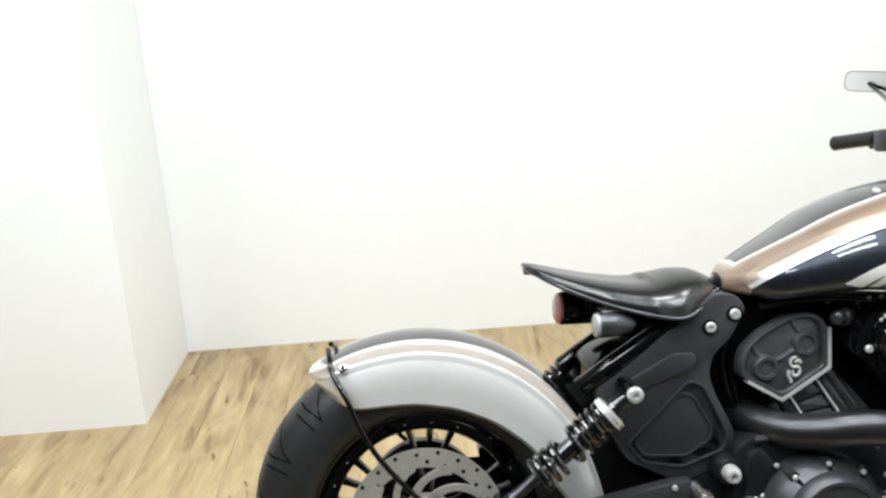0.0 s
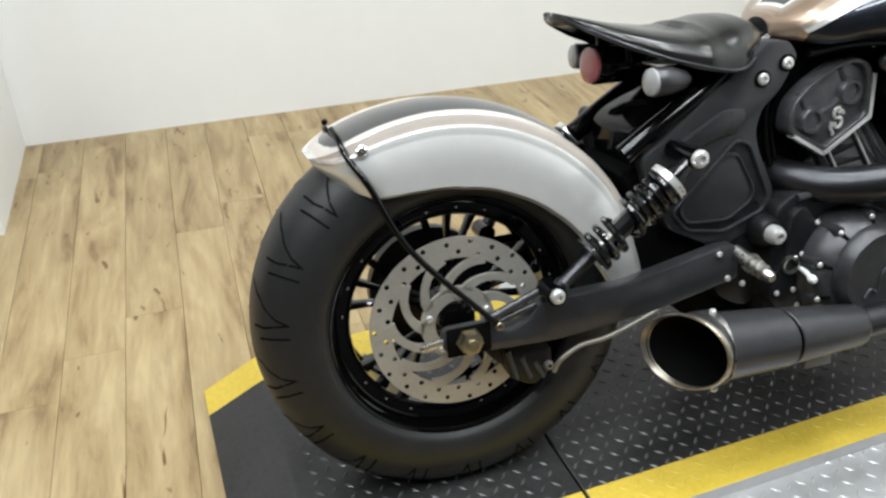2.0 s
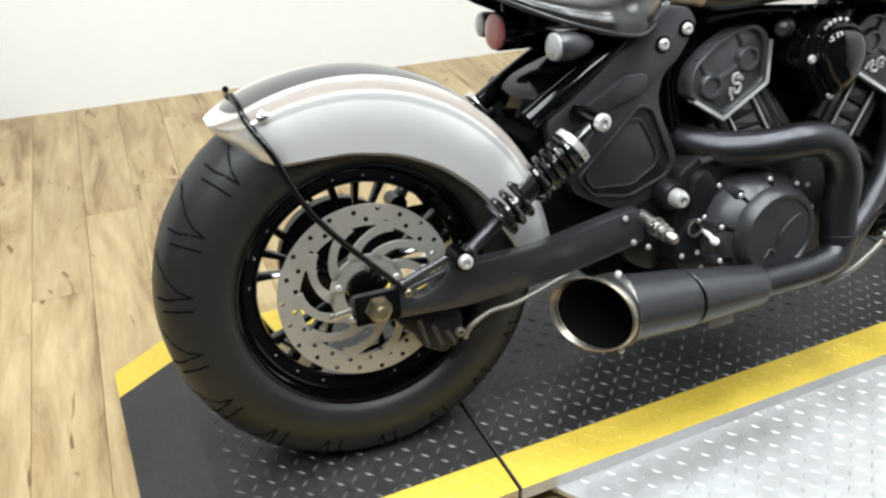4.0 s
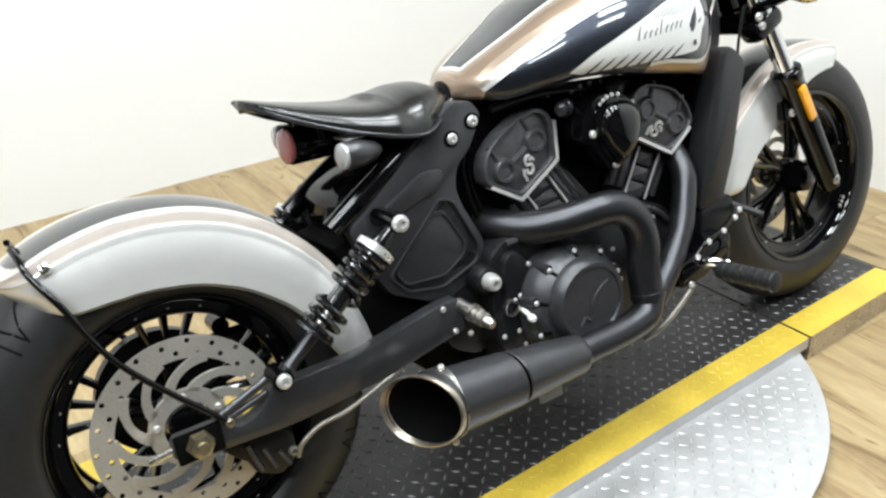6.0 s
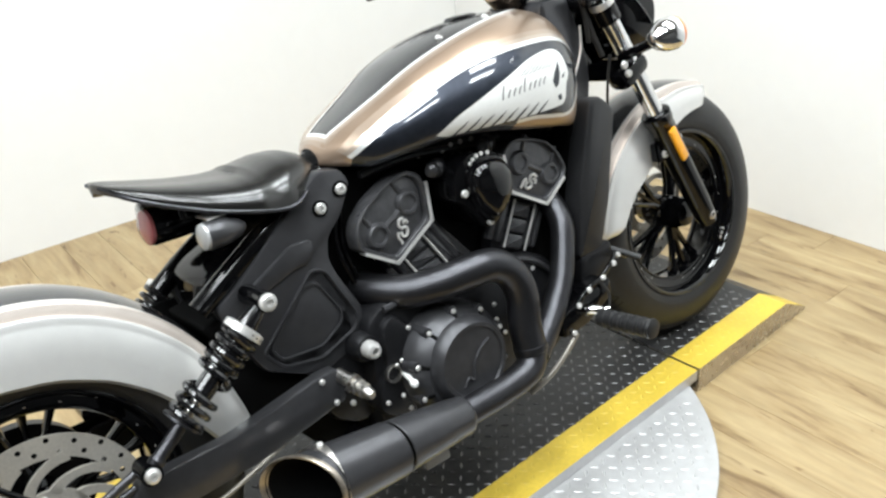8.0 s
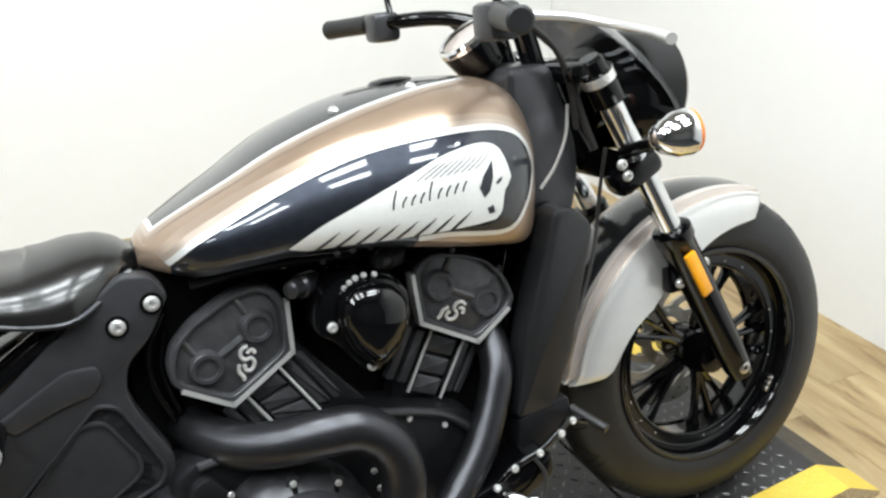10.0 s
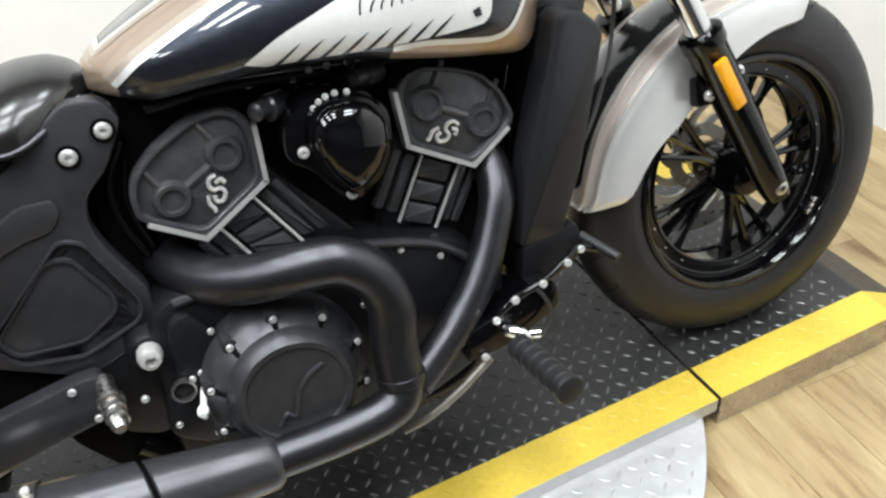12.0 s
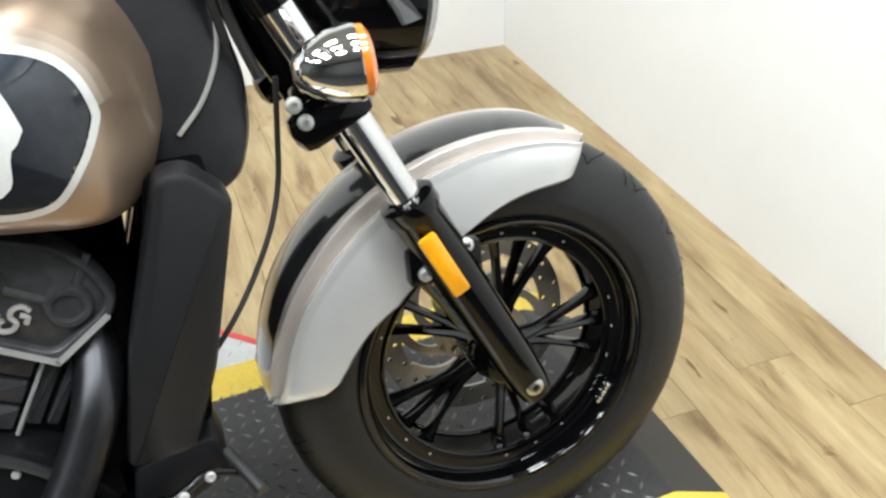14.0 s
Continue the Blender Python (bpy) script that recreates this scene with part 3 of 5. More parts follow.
def fender(name, c, angs, crown, edge, half, stripe, label, mats, ends):
    """A wrapped mudguard: angs in degrees about the axle; crown and edge radii as tables over the angle."""
    bm = B()
    steps = [angs[0] + (angs[1] - angs[0]) * i / 112 for i in range(113)]
    # finer steps where the stripe rounds off at a tip
    for e in ends:
        inward = 1 if e == angs[0] else -1
        steps = steps + [e + inward * 0.3 * k for k in range(1, 34)]
    steps = sorted(set(round(a, 3) for a in steps))
    n = len(steps) - 1
    keys = [-1.0, -0.985, -0.96, -0.93, -0.88, -0.80, -0.72, -0.68, -0.66, -0.64, -0.62, -0.60, -0.58, -0.56, -0.54, -0.525, -0.51, -0.495, -0.48, -0.465, stripe * -1.0 - 0.012, -stripe, -0.39, -0.37, -0.34, -0.3, -0.25, -0.2, -0.15, -0.1, -0.05, 0.0]
    keys = keys + [-k for k in reversed(keys[:-1])]
    rings_o, rings_i = [], []
    for i in range(n + 1):
        ang = steps[i]
        t = radians(ang)
        rc, re = lerp_table(crown, ang), lerp_table(edge, ang)
        wide = half(ang) if callable(half) else half
        ro, ri = [], []
        for k in keys:
            f = abs(k)
            # rounded shoulder, then a nearly straight flank down to the edge
            if f < 0.5:
                y, d = f / 0.5 * 0.74, 0.10 * (f / 0.5) ** 2
            else:
                g = (f - 0.5) / 0.5
                y, d = 0.74 + 0.26 * math.sin(min(1, g * 1.5) * math.pi / 2), 0.10 + 0.90 * g ** 1.25
            # two raised beads with a sunk line between them
            bead = 0.0042 * math.exp(-((f - 0.63) / 0.020) ** 2) - 0.0050 * math.exp(-((f - 0.575) / 0.020) ** 2) + 0.0030 * math.exp(-((f - 0.50) / 0.018) ** 2)
            r = rc - (rc - re) * d + bead * 0.95
            yy = math.copysign(wide * y + bead * 0.85, k)
            er = V(math.cos(t), 0, math.sin(t))
            ro.append(c + er * r + V(0, yy, 0))
            ri.append(c + er * (r - 0.006) + V(0, math.copysign(max(0, abs(yy) - 0.007), k), 0))
        rings_o.append(ro)
        rings_i.append(ri)
    m = len(keys)

    def mat_at(i, j):
        f = abs((keys[j] + keys[j + 1]) / 2)
        ang = (steps[i] + steps[i + 1]) / 2
        tip = min(abs(ang - e) for e in ends)
        # the dark stripe and its line round off before the tip
        back = max(0.0, 9.0 - tip)
        inner = stripe * math.sqrt(max(0.0, 1 - (back / 4.4) ** 2.4))
        outer = (stripe + 0.012) * math.sqrt(max(0.0, 1 - (back / 4.9) ** 2.4))
        if f < inner:
            return 0
        if f < outer:
            return 1
        return 2 if f < 0.60 and tip > 1.6 else 3
    vo = ring_mesh(bm, rings_o, close=False, caps=(False, False), mats=mat_at)
    # underside in near-black: the shade under the guard is put into the colour
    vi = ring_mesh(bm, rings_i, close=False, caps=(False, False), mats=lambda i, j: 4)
    for i in range(n):
        for j in (0, m - 1):
            bm.faces.new((vo[i][j], vo[i + 1][j], vi[i + 1][j], vi[i][j])).material_index = 3
    for i in (0, n):
        for j in range(m - 1):
            bm.faces.new((vo[i][j], vo[i][j + 1], vi[i][j + 1], vi[i][j])).material_index = 3
    bmesh.ops.recalc_face_normals(bm, faces=bm.faces[:])
    return part(name, bm, mats, bike, label)


FM = [SMOKE, SILVER, TAUPE, SILVER, SHADE_BLACK]
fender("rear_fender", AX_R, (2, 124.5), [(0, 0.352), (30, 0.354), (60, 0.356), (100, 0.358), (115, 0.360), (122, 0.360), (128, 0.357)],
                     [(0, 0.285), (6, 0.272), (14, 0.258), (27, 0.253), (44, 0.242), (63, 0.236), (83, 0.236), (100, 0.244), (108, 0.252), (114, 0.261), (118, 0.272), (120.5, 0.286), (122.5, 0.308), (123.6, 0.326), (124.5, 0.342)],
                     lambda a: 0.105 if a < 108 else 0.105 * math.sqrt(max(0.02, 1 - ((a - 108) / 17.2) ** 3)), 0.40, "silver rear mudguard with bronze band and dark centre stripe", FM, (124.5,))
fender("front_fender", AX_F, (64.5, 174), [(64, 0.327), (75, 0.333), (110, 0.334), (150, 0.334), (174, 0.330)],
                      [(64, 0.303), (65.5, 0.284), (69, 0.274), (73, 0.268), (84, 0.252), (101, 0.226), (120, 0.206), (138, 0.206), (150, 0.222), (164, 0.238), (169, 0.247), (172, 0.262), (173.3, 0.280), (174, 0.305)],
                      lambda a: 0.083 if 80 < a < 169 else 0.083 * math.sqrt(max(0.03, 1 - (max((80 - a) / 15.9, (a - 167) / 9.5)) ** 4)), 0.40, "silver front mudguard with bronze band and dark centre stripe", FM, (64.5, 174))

# fuel tank: sections along x
def eased(table, steps=8):
    """A table of (x, value) pairs with its corners rounded off."""
    return [(p.x, p.z) for p in spline([(x, 0, v) for x, v in table], steps)]


T_X = (0.585, 0.61, 0.65, 0.71, 0.79, 0.88, 0.97, 1.05, 1.115, 1.157, 1.185)
T_TOP = eased(list(zip(T_X, (0.750, 0.768, 0.789, 0.820, 0.863, 0.893, 0.906, 0.907, 0.897, 0.874, 0.829))))
T_BOT = eased(list(zip(T_X, (0.720, 0.714, 0.706, 0.711, 0.716, 0.708, 0.690, 0.674, 0.662, 0.680, 0.734))))
T_WID = eased(list(zip(T_X, (0.032, 0.080, 0.122, 0.148, 0.170, 0.188, 0.195, 0.186, 0.153, 0.098, 0.048))))
T_SEAM = eased(list(zip(T_X, (0.727, 0.735, 0.745, 0.755, 0.768, 0.775, 0.778, 0.775, 0.772, 0.772, 0.775))))
T_Y = -0.038


def tank_point(x, t):
    """A point of the near flank: t = 0 at the top ridge, 1 at the lower edge."""
    top, bot, w, mid = (lerp_table(k, x) for k in (T_TOP, T_BOT, T_WID, T_SEAM))
    if t < 0.6:
        a = t / 0.6 * math.pi / 2
        return V(x, T_Y - w * math.sin(a) ** 0.9, mid + (top - mid) * max(0, math.cos(a)) ** 1.05)
    a = (t - 0.6) / 0.4 * math.pi / 2
    return V(x, T_Y - w * (0.80 + 0.20 * math.cos(a)), mid + (bot - mid) * math.sin(a))


PANEL = [(0.616, 0.729), (0.640, 0.749), (0.664, 0.763), (0.732, 0.794), (0.802, 0.820), (0.867, 0.837), (0.937, 0.845), (1.007, 0.846), (1.060, 0.841), (1.096, 0.828), (1.117, 0.806), (1.126, 0.775)]
STRIPE = eased([(0.609, 0.034), (0.65, 0.046), (0.72, 0.064), (0.80, 0.082), (0.88, 0.088), (0.95, 0.082), (1.03, 0.066), (1.075, 0.048)])     # half width of the dark centre stripe
LOWER = [(0.616, 0.60), (0.90, 0.60), (0.925, 0.712), (0.966, 0.714), (1.019, 0.704), (1.056, 0.698), (1.082, 0.705), (1.108, 0.737), (1.126, 0.772)]
xs = [0.585 + 0.600 * k / 160 for k in range(161)]
ts = [k / 60 for k in range(61)]
bm = B()
rings = []
for x in xs:
    near = [tank_point(x, t) for t in ts]
    rings.append([V(p.x, 2 * T_Y - p.y, p.z) for p in reversed(near[1:])] + near)


def tank_mat(i, j):
    p = (rings[i][j] + rings[i + 1][j + 1]) / 2
    if abs(p.y - T_Y) < lerp_table(STRIPE, p.x) and p.z > lerp_table(T_SEAM, p.x) and 0.609 < p.x < 1.075:
        return 0
    if lerp_table(LOWER, p.x) < p.z < lerp_table(PANEL, p.x) and 0.618 < p.x < 1.126:
        return 2
    return 1


# the tank's underside takes the same near-black for its shade
ring_mesh(bm, rings, mats=lambda i, j: tank_mat(i, j) if j < 120 else 3)
tank = part("fuel_tank", bm, [SMOKE, BRONZE, NAVY, SHADE_BLACK], bike, "teardrop tank in bronze and black with a dark blue-black side panel")


def on_tank(x, z, lift=0.0012):
    """The point of the near flank at this x and height, a little proud of the paint."""
    lo, hi = 0.0, 1.0
    for _ in range(26):
        m = (lo + hi) / 2
        if tank_point(x, m).z > z:
            lo = m
        else:
            hi = m
    p = tank_point(x, lo)
    e = 0.004
    n = (tank_point(min(x + e, 1.184), lo) - tank_point(max(x - e, 0.586), lo)).cross(tank_point(x, min(1, lo + 0.01)) - tank_point(x, max(0, lo - 0.01)))
    n = n.normalized() if n.length > 1e-9 else V(0, -1, 0)
    if n.y > 0:
        n = -n
    return p + n * lift


def pinline(points, w, name, label, steps=10, mat=None, shift=0.0, lift=0.0012):
    """A flat painted line that follows the tank."""
    flat = spline([(x, 0, z) for x, z in points], steps)
    bm = B()
    prev = None
    for i, p in enumerate(flat):
        d = flat[min(i + 1, len(flat) - 1)] - flat[max(i - 1, 0)]
        nx, nz = -d.z / d.length, d.x / d.length
        row = [bm.verts.new(on_tank(p.x + nx * (shift + s * w / 2), p.z + nz * (shift + s * w / 2), lift)) for s in (-1, 1)]
        if prev:
            bm.faces.new((prev[0], prev[1], row[1], row[0]))
        prev = row
    return part(name, bm, mat or PINSTRIPE, tank, label)


pinline(PANEL + [(1.122, 0.758), (1.108, 0.733), (1.082, 0.704), (1.056, 0.698), (1.019, 0.704), (0.966, 0.714), (0.925, 0.716)], 0.0072, "pinstripe", "silver line round the side panel")
# the silver fades into the bronze in two soft steps
pinline(PANEL, 0.0068, "paint_fade", "pale fade above the side panel", mat=FADE_PALE, shift=0.0068, lift=0.0010)
pinline(PANEL, 0.0080, "paint_fade", "bronze fade above the side panel", mat=FADE_DEEP, shift=0.0140, lift=0.0008)


def stripe_line(side, w=0.0064, span=(-0.5, 0.5), lift=0.0012, mat=None, name="pinstripe", label="silver line beside the dark centre stripe"):
    """The silver edge of the centre stripe, closed round its rear end."""
    line = [(0.609, lerp_table(STRIPE, 0.609) * k / 6) for k in range(6)] + [(0.609 + 0.466 * k / 70, lerp_table(STRIPE, 0.609 + 0.466 * k / 70)) for k in range(71)]

    def at(x, half):
        width = lerp_table(T_WID, x)
        t = 0.6 * math.asin(min(1, max(half, 0) / width) ** (1 / 0.9)) / (math.pi / 2)
        p = tank_point(x, t)
        return V(p.x, T_Y + side * (p.y - T_Y), p.z + lift)
    bm = B()
    prev = None
    for i, (x, half) in enumerate(line):
        dx = line[min(i + 1, len(line) - 1)][0] - line[max(i - 1, 0)][0]
        dh = line[min(i + 1, len(line) - 1)][1] - line[max(i - 1, 0)][1]
        n = math.hypot(dx, dh)
        row = [bm.verts.new(at(x - dh / n * w * q, half + dx / n * w * q)) for q in span]
        if prev:
            bm.faces.new((prev[0], prev[1], row[1], row[0]))
        prev = row
    return part(name, bm, mat or PINSTRIPE, tank, label)


for side in (-1, 1):
    stripe_line(side)
    stripe_line(side, span=(0.5, 1.5), lift=0.0010, mat=FADE_PALE, name="paint_fade", label="pale fade beside the centre stripe")
    stripe_line(side, span=(1.5, 2.7), lift=0.0008, mat=FADE_DEEP, name="paint_fade", label="bronze fade beside the centre stripe")

# emblem on the tank: a plain pale wing shape with ragged lower ends
def tank_patch(name, outline, mat, lift, label, cuts=3):
    bm = B()
    f = bm.faces.new([bm.verts.new((x, 0, z)) for x, z in outline])
    bmesh.ops.triangulate(bm, faces=[f])
    for _ in range(cuts):
        bmesh.ops.subdivide_edges(bm, edges=[e for e in bm.edges if e.calc_length() > 0.010], cuts=1)
        bmesh.ops.triangulate(bm, faces=bm.faces[:])
    for v in bm.verts:
        v.co = on_tank(v.co.x, v.co.z, lift)
    for f in bm.faces:
        f.normal_update()
        if f.normal.y > 0:
            f.normal_flip()
    return part(name, bm, mat, tank, label)


W_TOP = eased([(0.757, 0.7335), (0.798, 0.757), (0.839, 0.774), (0.884, 0.791), (0.921, 0.804), (0.966, 0.819), (1.011, 0.826), (1.040, 0.824), (1.056, 0.814), (1.064, 0.796), (1.069, 0.777)])
W_LOW = [(0.757, 0.7325), (0.780, 0.7255), (0.830, 0.7245), (0.880, 0.7225), (0.950, 0.7205), (1.010, 0.7200), (1.040, 0.7210), (1.050, 0.7290), (1.0535, 0.7450), (1.0545, 0.7580), (1.062, 0.7630), (1.069, 0.7740)]
bm = B()
cols = []
for k in range(105):
    x = 0.757 + 0.312 * k / 104
    lo, hi = lerp_table(W_LOW, x), lerp_table(W_TOP, x)
    cols.append([bm.verts.new(on_tank(x, lo + (hi - lo) * j / 14, 0.0016)) for j in range(15)])
for a, b in zip(cols, cols[1:]):
    for j in range(14):
        bm.faces.new((a[j], b[j], b[j + 1], a[j + 1]))
part("emblem", bm, EMBLEM, tank, "pale wing-shaped tank emblem")
for k in range(8):
    x = 0.792 + k * 0.0255
    z = lerp_table(W_LOW, x)
    tank_patch("emblem_mark", [(x - 0.005, z - 0.0005), (x + 0.003, z - 0.0005), (x + 0.018, z + 0.011), (x + 0.030, z + 0.022), (x + 0.014, z + 0.0125)], NAVY, 0.0023, "dark gap between feathers", cuts=2)
for dark in ([(1.013, 0.770), (1.021, 0.785), (1.039, 0.803), (1.036, 0.780), (1.029, 0.762), (1.020, 0.756)], [(1.040, 0.773), (1.052, 0.779), (1.050, 0.773), (1.042, 0.769)], [(1.024, 0.740), (1.034, 0.743), (1.037, 0.732), (1.028, 0.731)]):
    tank_patch("emblem_mark", dark, NAVY, 0.0024, "dark gap in the emblem", cuts=1)


def emblem_line(points, w, mat, label):
    flat = spline([(x, 0, z) for x, z in points], 6)
    bm = B()
    prev = None
    for i, p in enumerate(flat):
        d = flat[min(i + 1, len(flat) - 1)] - flat[max(i - 1, 0)]
        nx, nz = -d.z / d.length, d.x / d.length
        row = [bm.verts.new(on_tank(p.x + nx * s * w / 2, p.z + nz * s * w / 2, 0.0024)) for s in (-1, 1)]
        if prev:
            bm.faces.new((prev[0], prev[1], row[1], row[0]))
        prev = row
    return part("emblem_mark", bm, mat, tank, label)


for k in range(9):
    x, tall = 0.890 + k * 0.0122, (0.024 if k in (0, 4) else 0.013)
    z = 0.764 + k * 0.0008
    emblem_line([(x, z), (x + 0.002, z + tall * 0.5), (x + 0.007, z + tall)], 0.0021, GRAPHITE, "small slanted dark bar")
for k in range(9):
    x = 0.925 + k * 0.0105
    emblem_line([(x, 0.794 + k * 0.0002), (x + 0.022, 0.805 + k * 0.0003), (x + 0.036 - k * 0.001, 0.8105 + k * 0.0004)], 0.0011, GRAPHITE, "fine dark feather line")
for x in (0.868, 0.985):
    p = on_tank(x, lerp_table(T_TOP, x) - 0.006, 0.0)
    bolt("tank_bolt", p, (0.1, -0.55, 0.85), 0.0075, tank)
bm = B()
turned(bm, (0.985, -0.03, 0.896), (-0.03, 0, 1), [(0, 0.036), (0.008, 0.036), (0.014, 0.030), (0.016, 0.018)], n=28)
part("filler_cap", bm, GLOSS, tank, "gloss black filler cap")

# seat: a thin sprung pan with drooping sides
S_TOP = [(0.222, 0.792), (0.25, 0.789), (0.30, 0.777), (0.36, 0.764), (0.42, 0.755), (0.47, 0.755), (0.51, 0.761), (0.545, 0.759), (0.570, 0.748), (0.590, 0.728)]
S_EDGE = [(0.222, 0.789), (0.25, 0.768), (0.30, 0.742), (0.36, 0.717), (0.42, 0.698), (0.47, 0.686), (0.50, 0.687), (0.535, 0.700), (0.565, 0.710), (0.590, 0.708)]
S_WID = [(0.222, 0.010), (0.225, 0.030), (0.235, 0.060), (0.26, 0.088), (0.30, 0.110), (0.36, 0.130), (0.44, 0.140), (0.50, 0.132), (0.54, 0.108), (0.57, 0.082), (0.590, 0.050)]
bm = B()
rings = []
for k in range(45):
    x = 0.222 + 0.368 * k / 44
    top, edge, w = lerp_table(S_TOP, x), lerp_table(S_EDGE, x), lerp_table(S_WID, x)
    row = []
    for j in range(25):
        f = -1 + j / 12
        dip = 0.010 * math.exp(-(f / 0.35) ** 2) * (1 if x < 0.45 else 0.2)
        row.append(V(x, w * math.sin(f * math.pi / 2), edge + (top - edge) * math.cos(f * math.pi / 2) ** 0.85 - dip))
    under = [V(p.x, p.y * 0.955, p.z - 0.014 if abs(p.y) < w * 0.93 else p.z - 0.007) for p in reversed(row)]
    rings.append(row + under)
ring_mesh(bm, rings)
seat = part("seat", bm, LEATHER, bike, "thin black leather solo saddle")
for s in (-1, 1):
    bm = B()
    pipe(bm, [(x, s * lerp_table(S_WID, x) * 1.002, lerp_table(S_EDGE, x) - 0.002) for x in (0.226, 0.25, 0.30, 0.36, 0.42, 0.47, 0.50, 0.535, 0.565, 0.588)], 0.0036, n=8, steps=5)
    part("piping", bm, GRAPHITE, seat, "raised seam round the saddle edge")
for y in (-0.050, 0.050):
    for x in (0.335, 0.372):
        part("seat_post", rod(B(), (x, y, 0.705), (x, y, 0.752), 0.008, n=10), GLOSS, seat, "black seat mount")

# tail: lamp, indicators, sub-frame
bm = B()
turned(bm, (0.418, 0.0, 0.690), (-1, -0.10, 0.07), [(0, 0.020), (0.02, 0.028), (0.09, 0.031), (0.130, 0.032), (0.134, 0.0295)], n=32)
tail = part("tail_lamp", bm, GLOSS, bike, "gloss black round tail lamp")
part("lens", turned(B(), (0.286, -0.0132, 0.6992), (-1, -0.10, 0.07), [(0, 0.0300), (0.005, 0.0295), (0.008, 0.024), (0.0095, 0.010)], n=32), REDLENS, tail, "dull red lens")
for s in (-1, 1):
    bm = B()
    turned(bm, (0.402 - (0.010 if s > 0 else 0), s * 0.124, 0.678 + (0.012 if s > 0 else 0)), (-1, s * 0.08, 0.06), [(0, 0.006), (0.010, 0.014), (0.035, 0.0215), (0.066, 0.0235), (0.070, 0.022)], n=28)
    ind = part("rear_indicator", bm, SATIN, bike, "black bullet indicator with a smoked lens")
    part("lens", turned(B(), (0.333 - (0.010 if s > 0 else 0), s * 0.1295, 0.682 + (0.012 if s > 0 else 0)), (-1, s * 0.08, 0.06), [(0, 0.0222), (0.005, 0.021), (0.008, 0.015), (0.009, 0.006)], n=28), GREYLENS, ind, "smoked grey lens")
    part("stem", rod(B(), (0.385, s * 0.100, 0.682), (0.400, s * 0.03, 0.680), 0.009, n=10), SATIN, ind)
bm = B()
slab(bm, [(0.326, 0.590), (0.346, 0.608), (0.410, 0.634), (0.500, 0.676), (0.560, 0.700), (0.56, 0.62), (0.42, 0.55), (0.348, 0.518), (0.328, 0.535)], -0.066, 0.066, r=0.014, bevel=0.010)
part("tail_housing", bm, GLOSS, bike, "gloss black housing under the saddle")
part("licence_bracket", box(B(), (0.345, -0.125, 0.7035), (0.425, -0.075, 0.7065), bevel=0.001), MACHINED, bike, "thin bright bracket under the saddle")
for s in (-1, 1):
    bm = B()
    pipe(bm, [(0.300, s * 0.095, 0.560), (0.36, s * 0.097, 0.598), (0.44, s * 0.095, 0.645), (0.52, s * 0.085, 0.690), (0.575, s * 0.075, 0.712)], 0.019, n=14)
    part("frame_rail", bm, GLOSS, bike, "gloss black frame rail")

# frame plate and side cover, both flanks
PLATE_OUT = [(0.322, 0.558), (0.365, 0.584), (0.507, 0.690), (0.555, 0.722), (0.595, 0.716), (0.612, 0.688), (0.578, 0.634), (0.546, 0.607), (0.537, 0.572), (0.546, 0.537), (0.579, 0.466), (0.573, 0.417), (0.540, 0.395), (0.473, 0.372), (0.374, 0.424), (0.343, 0.489)]
HEX_OUT = [(0.497, 0.567), (0.523, 0.557), (0.567, 0.456), (0.558, 0.431), (0.478, 0.404), (0.404, 0.418), (0.374, 0.456)]
HEX_IN = [(0.474, 0.539), (0.501, 0.536), (0.533, 0.475), (0.529, 0.454), (0.485, 0.428), (0.409, 0.434), (0.395, 0.460)]


def stepped_cover(s):
    """A side cover of two raised six-sided lips round a sunk middle."""
    rings = []
    for outline, k, y in ((HEX_OUT, 1.0, 0.115), (HEX_OUT, 1.0, 0.1225), (HEX_OUT, 0.99, 0.1240), (HEX_OUT, 0.955, 0.1240), (HEX_OUT, 0.935, 0.1180), (HEX_IN, 1.10, 0.1180), (HEX_IN, 1.075, 0.1225), (HEX_IN, 1.02, 0.1225), (HEX_IN, 0.985, 0.1140), (HEX_IN, 0.95, 0.1132)):
        pts = rounded(outline, 0.011, 5)
        mx, mz = sum(p[0] for p in pts) / len(pts), sum(p[1] for p in pts) / len(pts)
        rings.append([V(mx + (x - mx) * k, s * y, mz + (z - mz) * k) for x, z in pts])
    bm = B()
    ring_mesh(bm, rings, caps=(False, True))
    bmesh.ops.recalc_face_normals(bm, faces=bm.faces[:])
    return bm


for s in (-1, 1):
    def flank(outline, y0, y1, r, bevel):
        bm = slab(B(), outline, -y1, -y0, r=r, bevel=bevel)
        if s > 0:
            bmesh.ops.scale(bm, vec=(1, -1, 1), verts=bm.verts[:])
            bmesh.ops.reverse_faces(bm, faces=bm.faces[:])
        return bm
    plate = part("frame_plate", flank(PLATE_OUT, 0.085, 0.118, 0.012, 0.005), SATIN, bike, "satin black cast frame plate")
    part("side_cover", stepped_cover(s), MATT, plate, "matt black side cover with stepped six-sided lips")
    part("cover_rib", flank([(0.384, 0.574), (0.470, 0.618), (0.510, 0.616), (0.513, 0.598), (0.496, 0.578), (0.463, 0.574), (0.400, 0.553)], 0.116, 0.1235, 0.008, 0.004), SATIN, plate, "raised rib on the frame plate")
    for x, z in ((0.588, 0.681), (0.542, 0.660)):
        # near-black disc behind each bolt paints in the shade of its recess
        bm = B()
        turned(bm, (x, s * 0.117, z), (0, s, 0), [(0, 0.0145), (0.004, 0.0145), (0.004, 0.012)], n=18)
        part("bolt_seat_shade", bm, SHADE_BLACK, plate)
        bolt("frame_bolt", (x, s * 0.118, z), (0, s, 0), 0.0105, plate)
